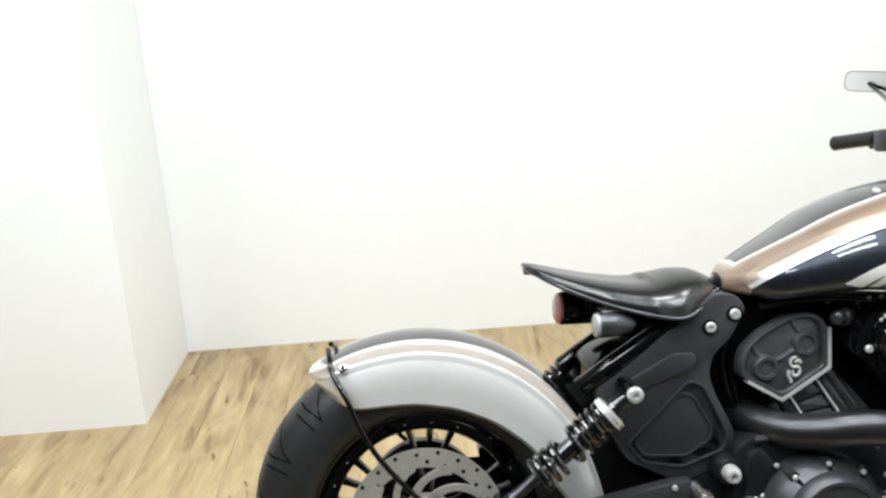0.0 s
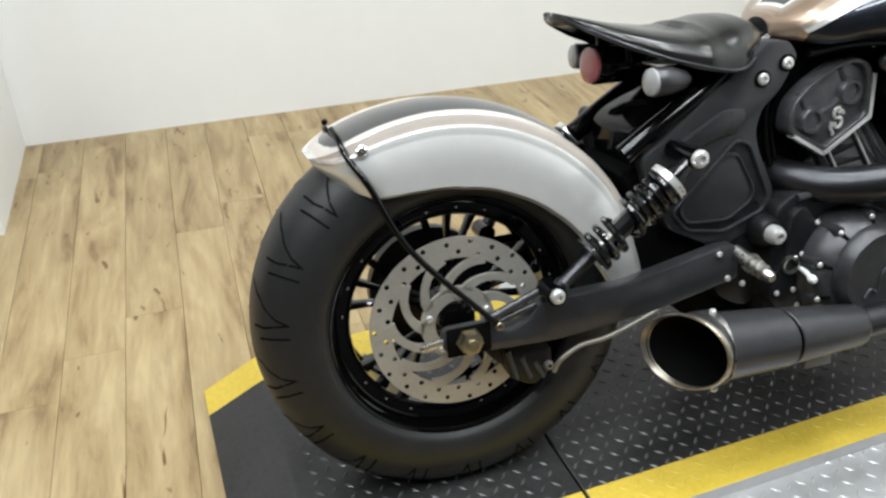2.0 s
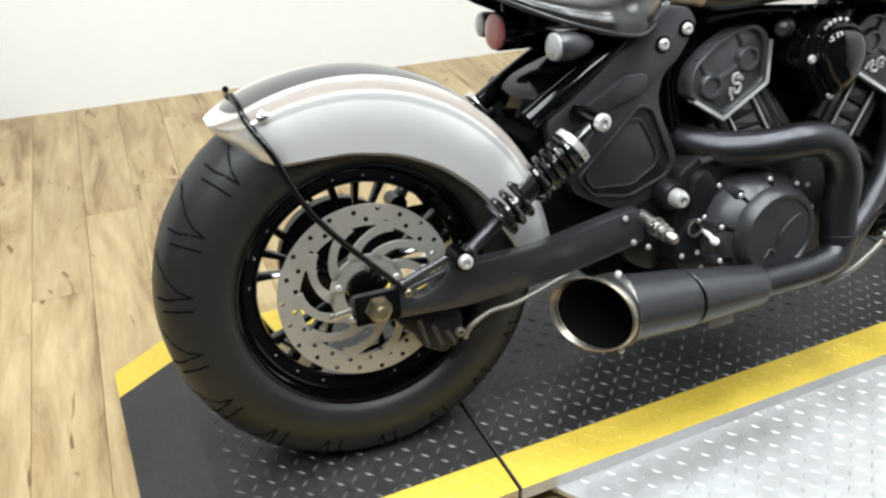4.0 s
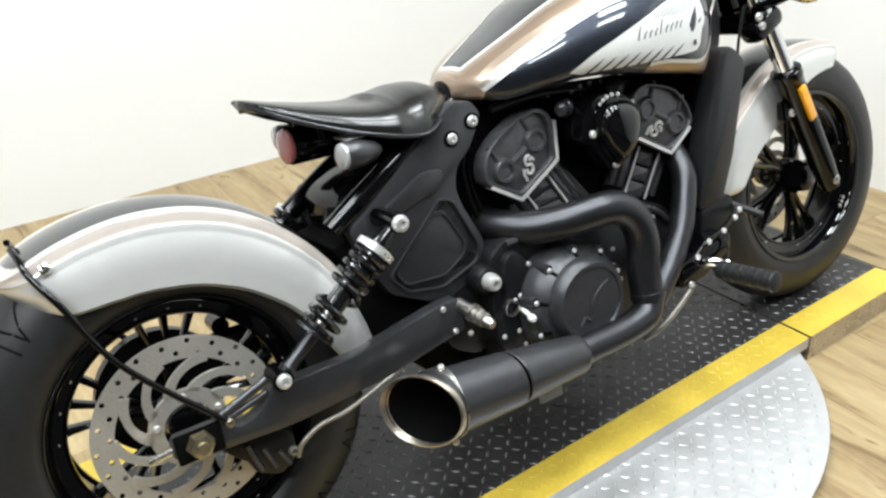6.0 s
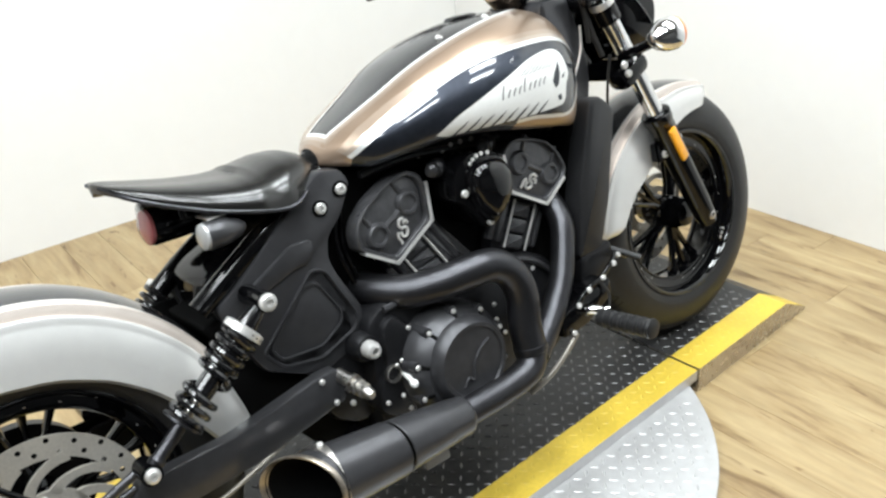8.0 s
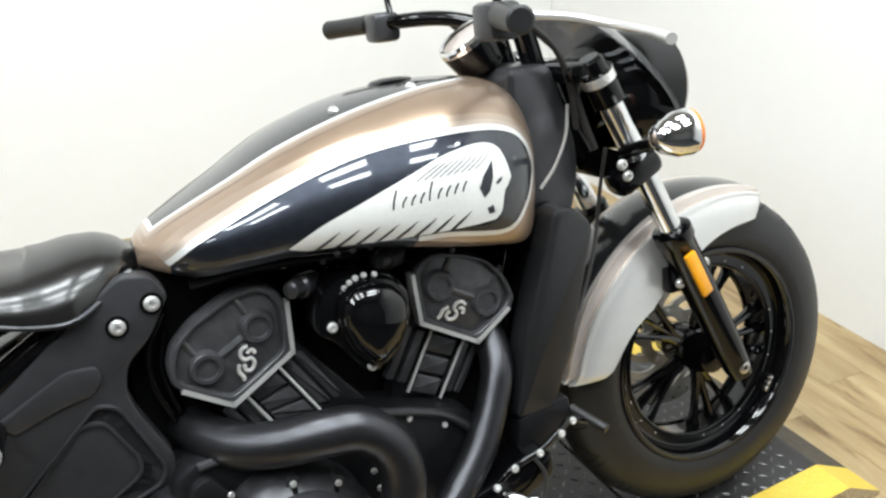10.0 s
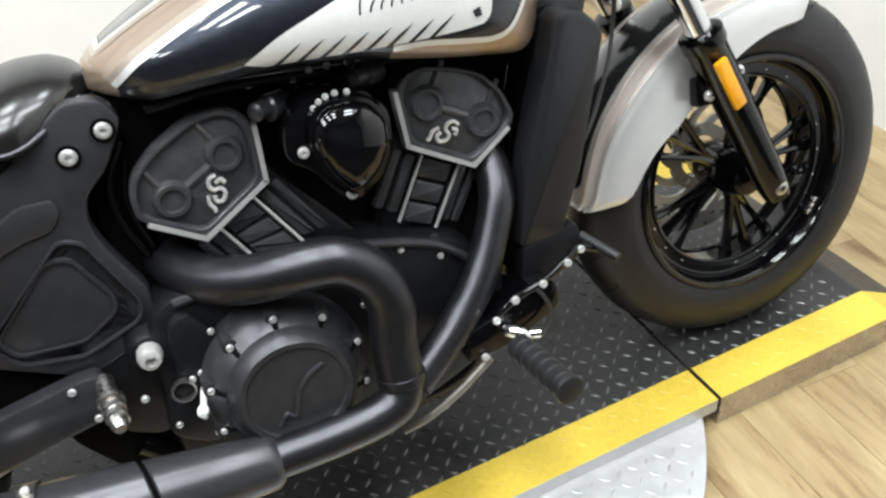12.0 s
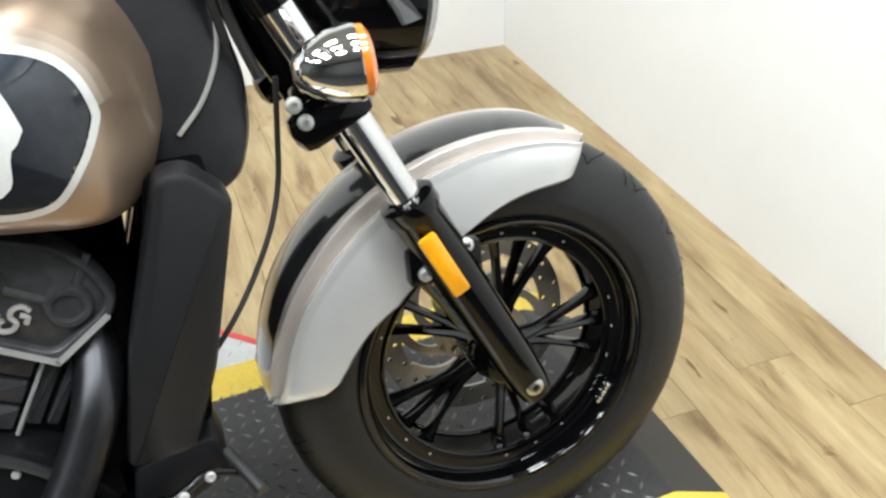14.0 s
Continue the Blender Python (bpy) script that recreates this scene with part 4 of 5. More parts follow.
bolt("pivot_bolt", (0.554, -0.150, 0.398), (0, -1, 0), 0.0165, bike, MACHINED, "large bright pivot bolt", h=0.026)
bm = B()
turned(bm, (0.554, -0.06, 0.398), (0, -1, 0), [(0, 0.030), (0.080, 0.028), (0.091, 0.022)], n=24)
part("pivot_boss", bm, CASE, bike)
bm = B()
slab(bm, [(0.49, 0.43), (0.60, 0.46), (0.64, 0.40), (0.62, 0.30), (0.54, 0.24), (0.47, 0.28), (0.46, 0.36)], -0.115, 0.115, r=0.03, bevel=0.012)
part("gearbox", bm, CASE, bike, "matt black gearbox casting")

# swing arm, axle and rear brake
ARM = [(-0.045, 0.300), (-0.040, 0.334), (0.030, 0.334), (0.066, 0.316), (0.098, 0.326), (0.124, 0.356), (0.150, 0.356), (0.277, 0.356), (0.455, 0.388), (0.490, 0.388), (0.494, 0.326), (0.330, 0.294), (0.153, 0.281), (0.02, 0.288)]
for s in (-1, 1):
    bm = slab(B(), ARM, -0.150, -0.122, r=0.012, bevel=0.006)
    if s > 0:
        bmesh.ops.scale(bm, vec=(1, -1, 1), verts=bm.verts[:])
        bmesh.ops.reverse_faces(bm, faces=bm.faces[:])
    arm = part("swing_arm", bm, SATIN, bike, "satin black box-section swing arm")
    if s < 0:
        for p, q, r in (((0.028, 0.337), (0.140, 0.378), 0.0075), ((0.034, 0.328), (0.118, 0.350), 0.0060)):
            part("arm_rib", rod(B(), (p[0], -0.140, p[1]), (q[0], -0.140, q[1]), r, n=12), SATIN, arm, "narrow rib of the swing arm")
        part("axle_plate", box(B(), (-0.040, -0.154, 0.292), (0.034, -0.149, 0.342), bevel=0.003), SHADE_BLACK, arm)
        part("axle_nut", turned(B(), (-0.003, -0.153, 0.317), (0, -1, 0), [(0, 0.0225), (0.003, 0.0225), (0.003, 0.019), (0.016, 0.019), (0.017, 0.015)], n=6), BRASSY, arm, "dull brassy hexagon axle nut")
        part("axle_end", rod(B(), (-0.003, -0.165, 0.317), (-0.003, -0.177, 0.317), 0.0095, n=14), BRASSY, arm)
        part("adjuster", rod(B(), (-0.080, -0.136, 0.310), (-0.040, -0.136, 0.314), 0.006, n=8), STEEL, arm, "bright chain adjuster screw")
guard = part("belt_guard", slab(B(), [(0.10, 0.445), (0.155, 0.425), (0.198, 0.385), (0.212, 0.358), (0.45, 0.42), (0.45, 0.52), (0.30, 0.53), (0.15, 0.505)], 0.127, 0.133, r=0.010, bevel=0.002), SHADE_BLACK, bike, "black belt guard beside the wheel")
part("guard_flange", slab(B(), [(0.09, 0.336), (0.09, 0.370), (0.205, 0.371), (0.45, 0.432), (0.45, 0.385), (0.20, 0.336)], 0.134, 0.140, r=0.008, bevel=0.002), SHADE_BLACK, guard)
bm = B()
slab(bm, [(0.055, 0.275), (0.10, 0.290), (0.150, 0.262), (0.150, 0.215), (0.115, 0.190), (0.075, 0.212)], -0.125, -0.065, r=0.012, bevel=0.006)
caliper = part("brake_caliper", bm, CASE, bike, "matt black rear brake caliper")
bm = B()
slab(bm, [(0.02, 0.288), (0.11, 0.290), (0.13, 0.25), (0.09, 0.215), (0.05, 0.25)], -0.118, -0.104, r=0.01, bevel=0.003)
part("caliper_bracket", bm, CASE, caliper)
for k in range(3):
    part("caliper_rib", rod(B(), (0.070 + 0.024 * k, -0.126, 0.268 - 0.016 * k), (0.084 + 0.024 * k, -0.126, 0.214 - 0.004 * k), 0.0045, n=8), MATT, caliper)
bolt("caliper_bolt", (0.142, -0.122, 0.226), (0, -1, 0.1), 0.009, caliper, HOSE, h=0.012)
bm = B()
pipe(bm, [(0.142, -0.150, 0.226), (0.150, -0.160, 0.250), (0.185, -0.160, 0.268), (0.235, -0.158, 0.272), (0.290, -0.155, 0.286), (0.36, -0.14, 0.30)], 0.0042, n=10)
part("brake_hose", bm, HOSE, caliper, "grey braided brake hose")

# rear shock absorbers
def shock(s):
    a, b = V(0.137, s * 0.170, 0.378), V(0.376, s * 0.184, 0.568)
    d = (b - a).normalized()
    u, w, _ = frame_of(d)
    L = (b - a).length
    body = part("shock_absorber", turned(B(), a + d * 0.008, d, [(0, 0.012), (0.014, 0.0135), (0.018, 0.0108), (0.082, 0.0108), (0.084, 0.0085), (0.150, 0.0085)], n=24), GRAPHITE, bike, "black coil-over shock absorber")
    part("shaft", rod(B(), a + d * 0.085, a + d * (L - 0.10), 0.0090, n=18), STEEL, body, "bright damper shaft")
    part("reservoir", turned(B(), a + d * (L - 0.172), d, [(0, 0.010), (0.002, 0.0175), (0.042, 0.0175), (0.044, 0.0215), (0.118, 0.0215), (0.142, 0.016), (0.160, 0.012)], n=24), SPRING, body, "gloss black damper body")
    # coils: tight at the top, open at the foot
    turns = [(0.0, 0.0), (0.076, 5.0), (0.112, 5.6), (L - 0.055 - 0.092, 8.2)]
    pts = []
    for k in range(180):
        h = turns[-1][0] * k / 179
        t = 2 * math.pi * lerp_table(turns, h)
        pts.append(a + d * (L - 0.055 - h) + (u * math.cos(t) + w * math.sin(t)) * 0.0280)
    part("spring", pipe(B(), pts, 0.0060, n=8, smooth=False), SPRING, body, "gloss black coil spring")
    part("top_collar", turned(B(), a + d * (L - 0.062), d, [(0, 0.020), (0.001, 0.0335), (0.012, 0.0335), (0.015, 0.024)], n=28), MACHINED, body, "bright notched collar")
    part("lower_collar", turned(B(), a + d * 0.084, d, [(0, 0.010), (0.001, 0.0340), (0.005, 0.0340), (0.007, 0.020)], n=28), GRAPHITE, body, "thin dark steel spring seat")
    bolt("shock_bolt", a + V(0, s * 0.012, 0), (0, s, 0), 0.0125, body, MACHINED, h=0.012)
    bolt("shock_bolt", b + V(0, s * 0.012, 0), (0, s, 0), 0.0150, body, MACHINED, "bright domed bolt", h=0.012)
    part("eye", rod(B(), a + V(0, s * -0.030, 0), a + V(0, s * 0.014, 0), 0.017, n=18), GLOSS, body)
    part("eye", rod(B(), b + V(0, s * -0.060, 0), b + V(0, s * 0.014, 0), 0.017, n=18), GLOSS, body)


shock(-1)
shock(1)
# mudguard stay
for s in (-1, 1):
    bm = B()
    pipe(bm, [(-0.162, s * 0.030, 0.657), (-0.158, s * 0.060, 0.646), (-0.152, s * 0.086, 0.624), (-0.128, s * 0.114, 0.580), (-0.076, s * 0.134, 0.472), (0.047, s * 0.158, 0.334)], 0.0052, n=10)
    stay = part("fender_stay", bm, GLOSS, bike, "thin black mudguard stay")
    bolt("stay_bolt", (0.047, s * 0.158, 0.334), (0, s, 0), 0.0075, stay, BRASSY)
    bolt("stay_bolt", (-0.130, s * 0.094, 0.632), (-0.2, s, 0.5), 0.0095, stay, CHROME)

# ---- engine ----
crank = part("crankcase", slab(B(), [(0.56, 0.44), (0.62, 0.47), (0.82, 0.47), (1.00, 0.42), (1.06, 0.33), (1.02, 0.22), (0.88, 0.165), (0.62, 0.165), (0.55, 0.22)], -0.150, 0.150, r=0.03, bevel=0.012), CASE, bike, "black crankcase casting")


def cyl_block(name, outline, label):
    return part(name, slab(B(), outline, -0.105, 0.105, r=0.01, bevel=0.006), CASE, bike, label)


rear_cyl = cyl_block("rear_cylinder", [(0.640, 0.535), (0.750, 0.600), (0.870, 0.445), (0.78, 0.40), (0.70, 0.44)], "matt black finned rear cylinder")
front_cyl = cyl_block("front_cylinder", [(0.935, 0.575), (1.065, 0.525), (1.00, 0.40), (0.88, 0.40)], "matt black finned front cylinder")
# added near-black filler that stands for the shaded inside of the engine
part("engine_core", slab(B(), [(0.545, 0.700), (0.62, 0.702), (1.12, 0.655), (1.10, 0.45), (0.545, 0.43)], -0.075, 0.075, r=0.02, bevel=0.01), SHADE_BLACK, bike, "near-black filler for the shaded engine interior")


def rocker_cover(parent, outline, edge_from, circles, straps, mark, y, ys):
    """A cast cover: dished plate, machined lower edge, two round bosses, ribs and cylinder straps."""
    part("rocker_cover", slab(B(), outline, y, y + 0.026, r=0.014, bevel=0.004), COVER, parent, "matt black cast rocker cover")
    cx, cz = sum(p[0] for p in outline) / len(outline), sum(p[1] for p in outline) / len(outline)
    # near-black block fills the gap behind the cover, its shade in the colour
    part("cover_base", slab(B(), [(cx + (x - cx) * 0.84, cz + (z - cz) * 0.84) for x, z in outline], y + 0.020, -0.09, r=0.012, bevel=0.002), SHADE_BLACK, parent)
    bm = B()
    pts = rounded(outline, 0.014)
    loops = []
    for k, d in ((1.00, 0.002), (0.995, -0.006), (0.965, -0.009), (0.90, -0.009), (0.87, -0.006), (0.86, 0.002)):
        loops.append([V(cx + (x - cx) * k, y + d, cz + (z - cz) * k) for x, z in pts])
    ring_mesh(bm, loops, caps=(False, False))
    bmesh.ops.recalc_face_normals(bm, faces=bm.faces[:])
    part("cover_rim", bm, COVER, parent, "raised rim of the cover")
    bm = B()
    pts = edge_from
    for a, b in zip(pts, pts[1:]):
        va, vb = V(a[0], 0, a[1]), V(b[0], 0, b[1])
        d = (vb - va).normalized()
        n = V(-d.z, 0, d.x) * 0.0031
        va, vb = va - d * 0.002, vb + d * 0.002
        rings = [[p + n + V(0, y - 0.011, 0), p - n + V(0, y - 0.011, 0), p - n + V(0, y + 0.010, 0), p + n + V(0, y + 0.010, 0)] for p in (va, vb)]
        ring_mesh(bm, rings)
    bmesh.ops.recalc_face_normals(bm, faces=bm.faces[:])
    part("machined_edge", bm, MACHINED, parent, "bright machined lower edge")
    for x, z in circles:
        part("cover_boss", turned(B(), (x, y + 0.002, z), (0, -1, 0), [(0, 0.026), (0.009, 0.0225), (0.012, 0.0205), (0.012, 0.0155), (0.007, 0.0140), (0.007, 0.010)], n=26), COVER, parent)
    for (x0, z0), (x1, z1) in zip(circles, circles[1:]):
        d = (V(x1, 0, z1) - V(x0, 0, z0)).normalized()
        bm = B()
        rod(bm, V(x0, y + 0.001, z0) + d * 0.022, V(x1, y + 0.001, z1) - d * 0.022, 0.0062, n=8)
        part("cover_rib", bm, COVER, parent)
        nrm = V(-d.z, 0, d.x)
        if nrm.z < 0:
            nrm = -nrm
        for x, z in circles:
            bm = B()
            rod(bm, V(x, y + 0.001, z) + nrm * 0.024, V(x, y + 0.001, z) + nrm * 0.058, 0.0055, 0.0045, n=8)
            part("cover_rib", bm, COVER, parent)
    for (a, b) in straps:
        bm = B()
        rod(bm, (a[0], ys, a[1]), (b[0], ys, b[1]), 0.0026, n=8)
        part("cylinder_strap", bm, MACHINED, parent, "bright machined rib edge")
    (a, b), (c, d) = [[V(p[0], 0, p[1]) for p in s] for s in straps]
    # cast panels between the ribs and ribbed flanks on both sides of them
    for lo, hi, rows, yy in ((0.10, 0.90, 3, ys + 0.004), (-0.34, -0.06, 1, ys + 0.006), (-0.66, -0.42, 1, ys + 0.010), (1.06, 1.34, 1, ys + 0.006), (1.42, 1.66, 1, ys + 0.010)):
        for q in range(rows):
            f0, f1 = 0.04 + q / rows, 0.04 + (q + 0.86) / rows
            pts = [a + (b - a) * f + ((c + (d - c) * f) - (a + (b - a) * f)) * g for f, g in ((f0, lo), (f0, hi), (f1, hi), (f1, lo))]
            part("fin", slab(B(), [(p.x, p.z) for p in pts], yy, -0.100, r=0.004, bevel=0.004), COVER, parent)
    # a small plain maker's mark
    mx, mz, ma = mark
    bm = B()
    ca, sa = math.cos(ma), math.sin(ma)
    for pts in ([(0.024, 0.003), (0.019, 0.010), (0.010, 0.010), (0.005, 0.003), (0.008, -0.005), (0.002, -0.011), (-0.008, -0.009), (-0.009, -0.001), (-0.002, 0.002)], [(-0.003, 0.009), (-0.013, 0.007), (-0.019, 0.000), (-0.024, -0.002)], [(0.014, 0.002), (0.020, -0.003), (0.016, -0.009)]):
        pipe(bm, [(mx + px * ca - pz * sa, y - 0.003, mz + px * sa + pz * ca) for px, pz in pts], 0.0030, n=8, steps=4)
    part("maker_mark", bm, MACHINED, parent, "small plain pale mark")


rocker_cover(rear_cyl, [(0.590, 0.590), (0.599, 0.615), (0.630, 0.643), (0.683, 0.670), (0.723, 0.677), (0.747, 0.664), (0.758, 0.640), (0.755, 0.572), (0.665, 0.518), (0.603, 0.556), (0.591, 0.566)],
             [(0.757, 0.643), (0.7545, 0.571), (0.6645, 0.518), (0.604, 0.556)], [(0.639, 0.578), (0.714, 0.618)], (((0.684, 0.521), (0.716, 0.467)), ((0.735, 0.549), (0.786, 0.465))), (0.691, 0.570, 1.22), -0.122, -0.117)
rocker_cover(front_cyl, [(0.938, 0.641), (0.951, 0.663), (0.976, 0.669), (1.021, 0.657), (1.059, 0.641), (1.088, 0.607), (1.101, 0.572), (1.093, 0.555), (1.031, 0.516), (0.943, 0.569)],
             [(0.938, 0.643), (0.943, 0.569), (1.031, 0.517), (1.087, 0.556)], [(0.980, 0.617), (1.054, 0.574)], (((0.966, 0.545), (0.917, 0.459)), ((1.017, 0.517), (0.968, 0.434))), (0.995, 0.572, 0.10), -0.137, -0.125)

# near-black filler blocks added so the gaps round the engine read as dark
part("engine_side_fill", slab(B(), [(0.97, 0.53), (1.10, 0.53), (1.10, 0.26), (0.90, 0.26)], -0.10, 0.10, r=0.01, bevel=0.004), SHADE_BLACK, bike, "near-black filler block at the engine front")
part("saddle_gap_fill", slab(B(), [(0.300, 0.525), (0.48, 0.56), (0.56, 0.45), (0.56, 0.36), (0.34, 0.385), (0.345, 0.45)], -0.082, 0.082, r=0.01, bevel=0.004), SHADE_BLACK, bike, "near-black filler block between wheel and side cover")
part("cradle_gap_fill", slab(B(), [(0.40, 0.34), (0.60, 0.34), (0.60, 0.17), (0.47, 0.20), (0.42, 0.27)], -0.095, 0.095, r=0.02, bevel=0.006), SHADE_BLACK, bike, "near-black filler block under the gearbox")
part("wheel_gap_fill", slab(B(), [(0.262, 0.318), (0.30, 0.42), (0.36, 0.47), (0.46, 0.44), (0.46, 0.31)], -0.095, 0.095, r=0.012, bevel=0.004), SHADE_BLACK, bike, "near-black filler block ahead of the rear wheel")
# parting flange on the case
part("case_flange", pipe(B(), [(0.600, -0.153, 0.455), (0.70, -0.153, 0.462), (0.82, -0.153, 0.462), (0.95, -0.153, 0.425), (1.02, -0.153, 0.365)], 0.0065, n=8), MATT, crank)
for x, z in ((0.795, 0.450), (0.850, 0.448), (0.905, 0.430), (0.960, 0.402), (0.846, 0.335), (0.862, 0.300)):
    bolt("case_screw", (x, -0.150, z), (0, -1, 0), 0.0050, crank)
# breather hose, plug caps and small fixings under the tank
part("breather_hose", pipe(B(), [(0.600, -0.085, 0.655), (0.574, -0.092, 0.610), (0.572, -0.094, 0.560), (0.590, -0.088, 0.500)], 0.0055, n=10), GLOSS, bike, "black breather hose")
part("breather_hose", pipe(B(), [(0.600, -0.080, 0.630), (0.586, -0.088, 0.575), (0.598, -0.088, 0.510)], 0.0045, n=10), GLOSS, bike, "thin black breather hose")
for x, z in ((0.800, 0.660), (0.925, 0.672)):
    part("plug_cap", turned(B(), (x, -0.120, z), (-0.75, -0.6, 0.1), [(0, 0.017), (0.030, 0.017), (0.034, 0.013), (0.052, 0.012), (0.055, 0.008)], n=16), SATIN, bike, "black spark plug cap")
for x, z in ((0.820, 0.684), (0.842, 0.690), (0.866, 0.690), (0.893, 0.688), (0.765, 0.690)):
    bolt("tank_fixing", (x, -0.112, z), (0, -1, -0.2), 0.0048, bike)
part("wiring_loom", pipe(B(), [(0.640, -0.105, 0.690), (0.74, -0.110, 0.694), (0.86, -0.108, 0.682), (0.97, -0.100, 0.672)], 0.007, n=10), CASE, bike, "black wiring loom under the tank")
# horn cover between the cylinders
tear = [(0.863, 0.672), (0.893, 0.663), (0.914, 0.634), (0.912, 0.598), (0.893, 0.562), (0.862, 0.540), (0.845, 0.541), (0.820, 0.575), (0.806, 0.614), (0.808, 0.648), (0.829, 0.671)]
horn = part("horn_cover", slab(B(), tear, -0.196, -0.08, r=0.014, bevel=0.012), GLOSS, bike, "gloss black teardrop cover between the cylinders")
loops = []
for k, dy in ((0.86, 0.0), (0.85, -0.005), (0.80, -0.011), (0.68, -0.017), (0.52, -0.021), (0.32, -0.024), (0.10, -0.0255)):
    loops.append([V(0.858 + (x - 0.858) * k, -0.194 + dy, 0.612 + (z - 0.612) * k) for x, z in rounded(tear, 0.012)])
bm = B()
ring_mesh(bm, loops, caps=(False, True))
bmesh.ops.recalc_face_normals(bm, faces=bm.faces[:])
part("cover_dome", bm, RIM, horn, "glossy domed centre")
part("cover_base", slab(B(), [(0.800, 0.668), (0.829, 0.680), (0.893, 0.668), (0.918, 0.632), (0.916, 0.594), (0.896, 0.553), (0.860, 0.530), (0.840, 0.533), (0.806, 0.583), (0.780, 0.602), (0.784, 0.638)], -0.182, -0.08, r=0.012, bevel=0.008), GLOSS, horn)
for x, z in ((0.800, 0.612), (0.900, 0.612), (0.848, 0.544)):
    bolt("cover_screw", (x, -0.184, z), (0, -1, 0), 0.0075, horn)
for x, z in ((0.8235, 0.662), (0.831, 0.668), (0.840, 0.6725), (0.852, 0.674), (0.867, 0.672)):
    bolt("cover_screw", (x, -0.186, z), (0, -1, 0.2), 0.0042, horn)

# clutch cover
cc = V(0.710, -0.150, 0.316)
clutch = part("clutch_cover", turned(B(), cc, (0, -1, 0), [(0, 0.112), (0.034, 0.110), (0.048, 0.104), (0.062, 0.094), (0.070, 0.086), (0.070, 0.080)], n=56), MATT, bike, "matt black round clutch cover")
part("clutch_plate", turned(B(), cc + V(0.002, -0.068, 0.010), (0, -1, 0), [(0, 0.084), (0.012, 0.082), (0.020, 0.077), (0.026, 0.073), (0.026, 0.066), (0.022, 0.064)], n=56), MATT, clutch, "raised round centre plate")
bm = B()
pipe(bm, [cc + V(*p) for p in ((-0.030, -0.091, -0.030), (-0.018, -0.091, -0.016), (-0.006, -0.091, -0.022), (0.002, -0.091, 0.008), (0.022, -0.091, 0.030), (0.042, -0.091, 0.040))], 0.0032, n=8, steps=5)
part("embossed_mark", bm, SATIN, clutch)
for k in range(10):
    t = radians(18 + k * 36)
    p = cc + V(0.103 * math.cos(t), -0.052, 0.103 * math.sin(t))
    part("screw_boss", rod(B(), p + V(0, 0.04, 0), p + V(0, -0.002, 0), 0.0098, n=12), MATT, clutch)
    bolt("cover_screw", p + V(0, -0.004, 0), (0, -1, 0), 0.0050, clutch)
    er = V(math.cos(t), 0, math.sin(t))
    # near-black rod on the surface stands for a shaded radial slot
    part("slot_shade", rod(B(), cc + er * 0.0855 + V(0, -0.0690, 0), cc + er * 0.098 + V(0, -0.0545, 0), 0.0034, 0.0050, n=8), SHADE_BLACK, clutch)
part("starter_cover", slab(B(), [(0.582, 0.43), (0.61, 0.445), (0.645, 0.40), (0.638, 0.31), (0.620, 0.245), (0.59, 0.243), (0.546, 0.272), (0.548, 0.31), (0.578, 0.36)], -0.166, -0.10, r=0.02, bevel=0.008), CASE, bike, "black gearbox side cover")
for x, z in ((0.594, 0.350), (0.607, 0.355), (0.560, 0.290), (0.594, 0.290), (0.604, 0.259), (0.634, 0.409), (0.623, 0.343), (0.68, 0.445), (0.82, 0.43), (0.835, 0.375)):
    bolt("case_screw", (x, -0.166, z), (0, -1, 0), 0.0048, bike)
part("oil_sight_ring", loop_ring(B(), V(0.580, -0.174, 0.342), [(-0.003, 0.0135), (-0.003, 0.0160), (0.006, 0.0160), (0.006, 0.0135)], 28), STEEL, bike, "thin bright ring on the case")
bm = B()
pipe(bm, [(0.604, -0.160, 0.332), (0.601, -0.185, 0.330), (0.597, -0.204, 0.327)], [0.0042, 0.0052, 0.0040], n=12)
turned(bm, (0.597, -0.202, 0.327), (-0.2, -1, -0.06), [(0, 0.004), (0.002, 0.0065), (0.008, 0.0078), (0.014, 0.0070), (0.017, 0.004)], n=16)
part("shift_joint", bm, EMBLEM, bike, "small pale linkage joint")
part("linkage_boot", turned(B(), (0.628, -0.186, 0.322), (0.3, -0.3, -1), [(0, 0.010), (0.01, 0.014), (0.02, 0.010), (0.03, 0.013)], n=14), RUBBER, bike)
# passenger peg mount
bm = B()
turned(bm, (0.490, -0.140, 0.374), (0.12, -1, -0.24), [(0, 0.012), (0.036, 0.012), (0.037, 0.0170), (0.045, 0.0170), (0.046, 0.0110), (0.050, 0.0110), (0.052, 0.0148), (0.058, 0.0148), (0.060, 0.0112), (0.064, 0.0112), (0.066, 0.0138), (0.072, 0.0138), (0.074, 0.0108), (0.086, 0.0106), (0.092, 0.0070)], n=18)
part("peg_mount", bm, STEEL, bike, "bright threaded peg mount")
for x, z in ((0.452, 0.378), (0.470, 0.330), (0.50, 0.315), (0.53, 0.335)):
    bolt("case_screw", (x, -0.150, z), (0, -1, 0), 0.0055, bike)

# exhaust
bm = B()
pipe(bm, [(0.600, -0.040, 0.484), (0.622, -0.100, 0.475), (0.655, -0.150, 0.469), (0.705, -0.190, 0.473), (0.755, -0.214, 0.481), (0.805, -0.222, 0.477), (0.842, -0.226, 0.446), (0.857, -0.228, 0.398), (0.851, -0.230, 0.345), (0.849, -0.236, 0.302), (0.848, -0.239, 0.282)], [0.0315] * 11, n=24)
exhaust = part("exhaust", bm, GRAPHITE, bike, "dark graphite two-into-one exhaust pipe")
bm = B()
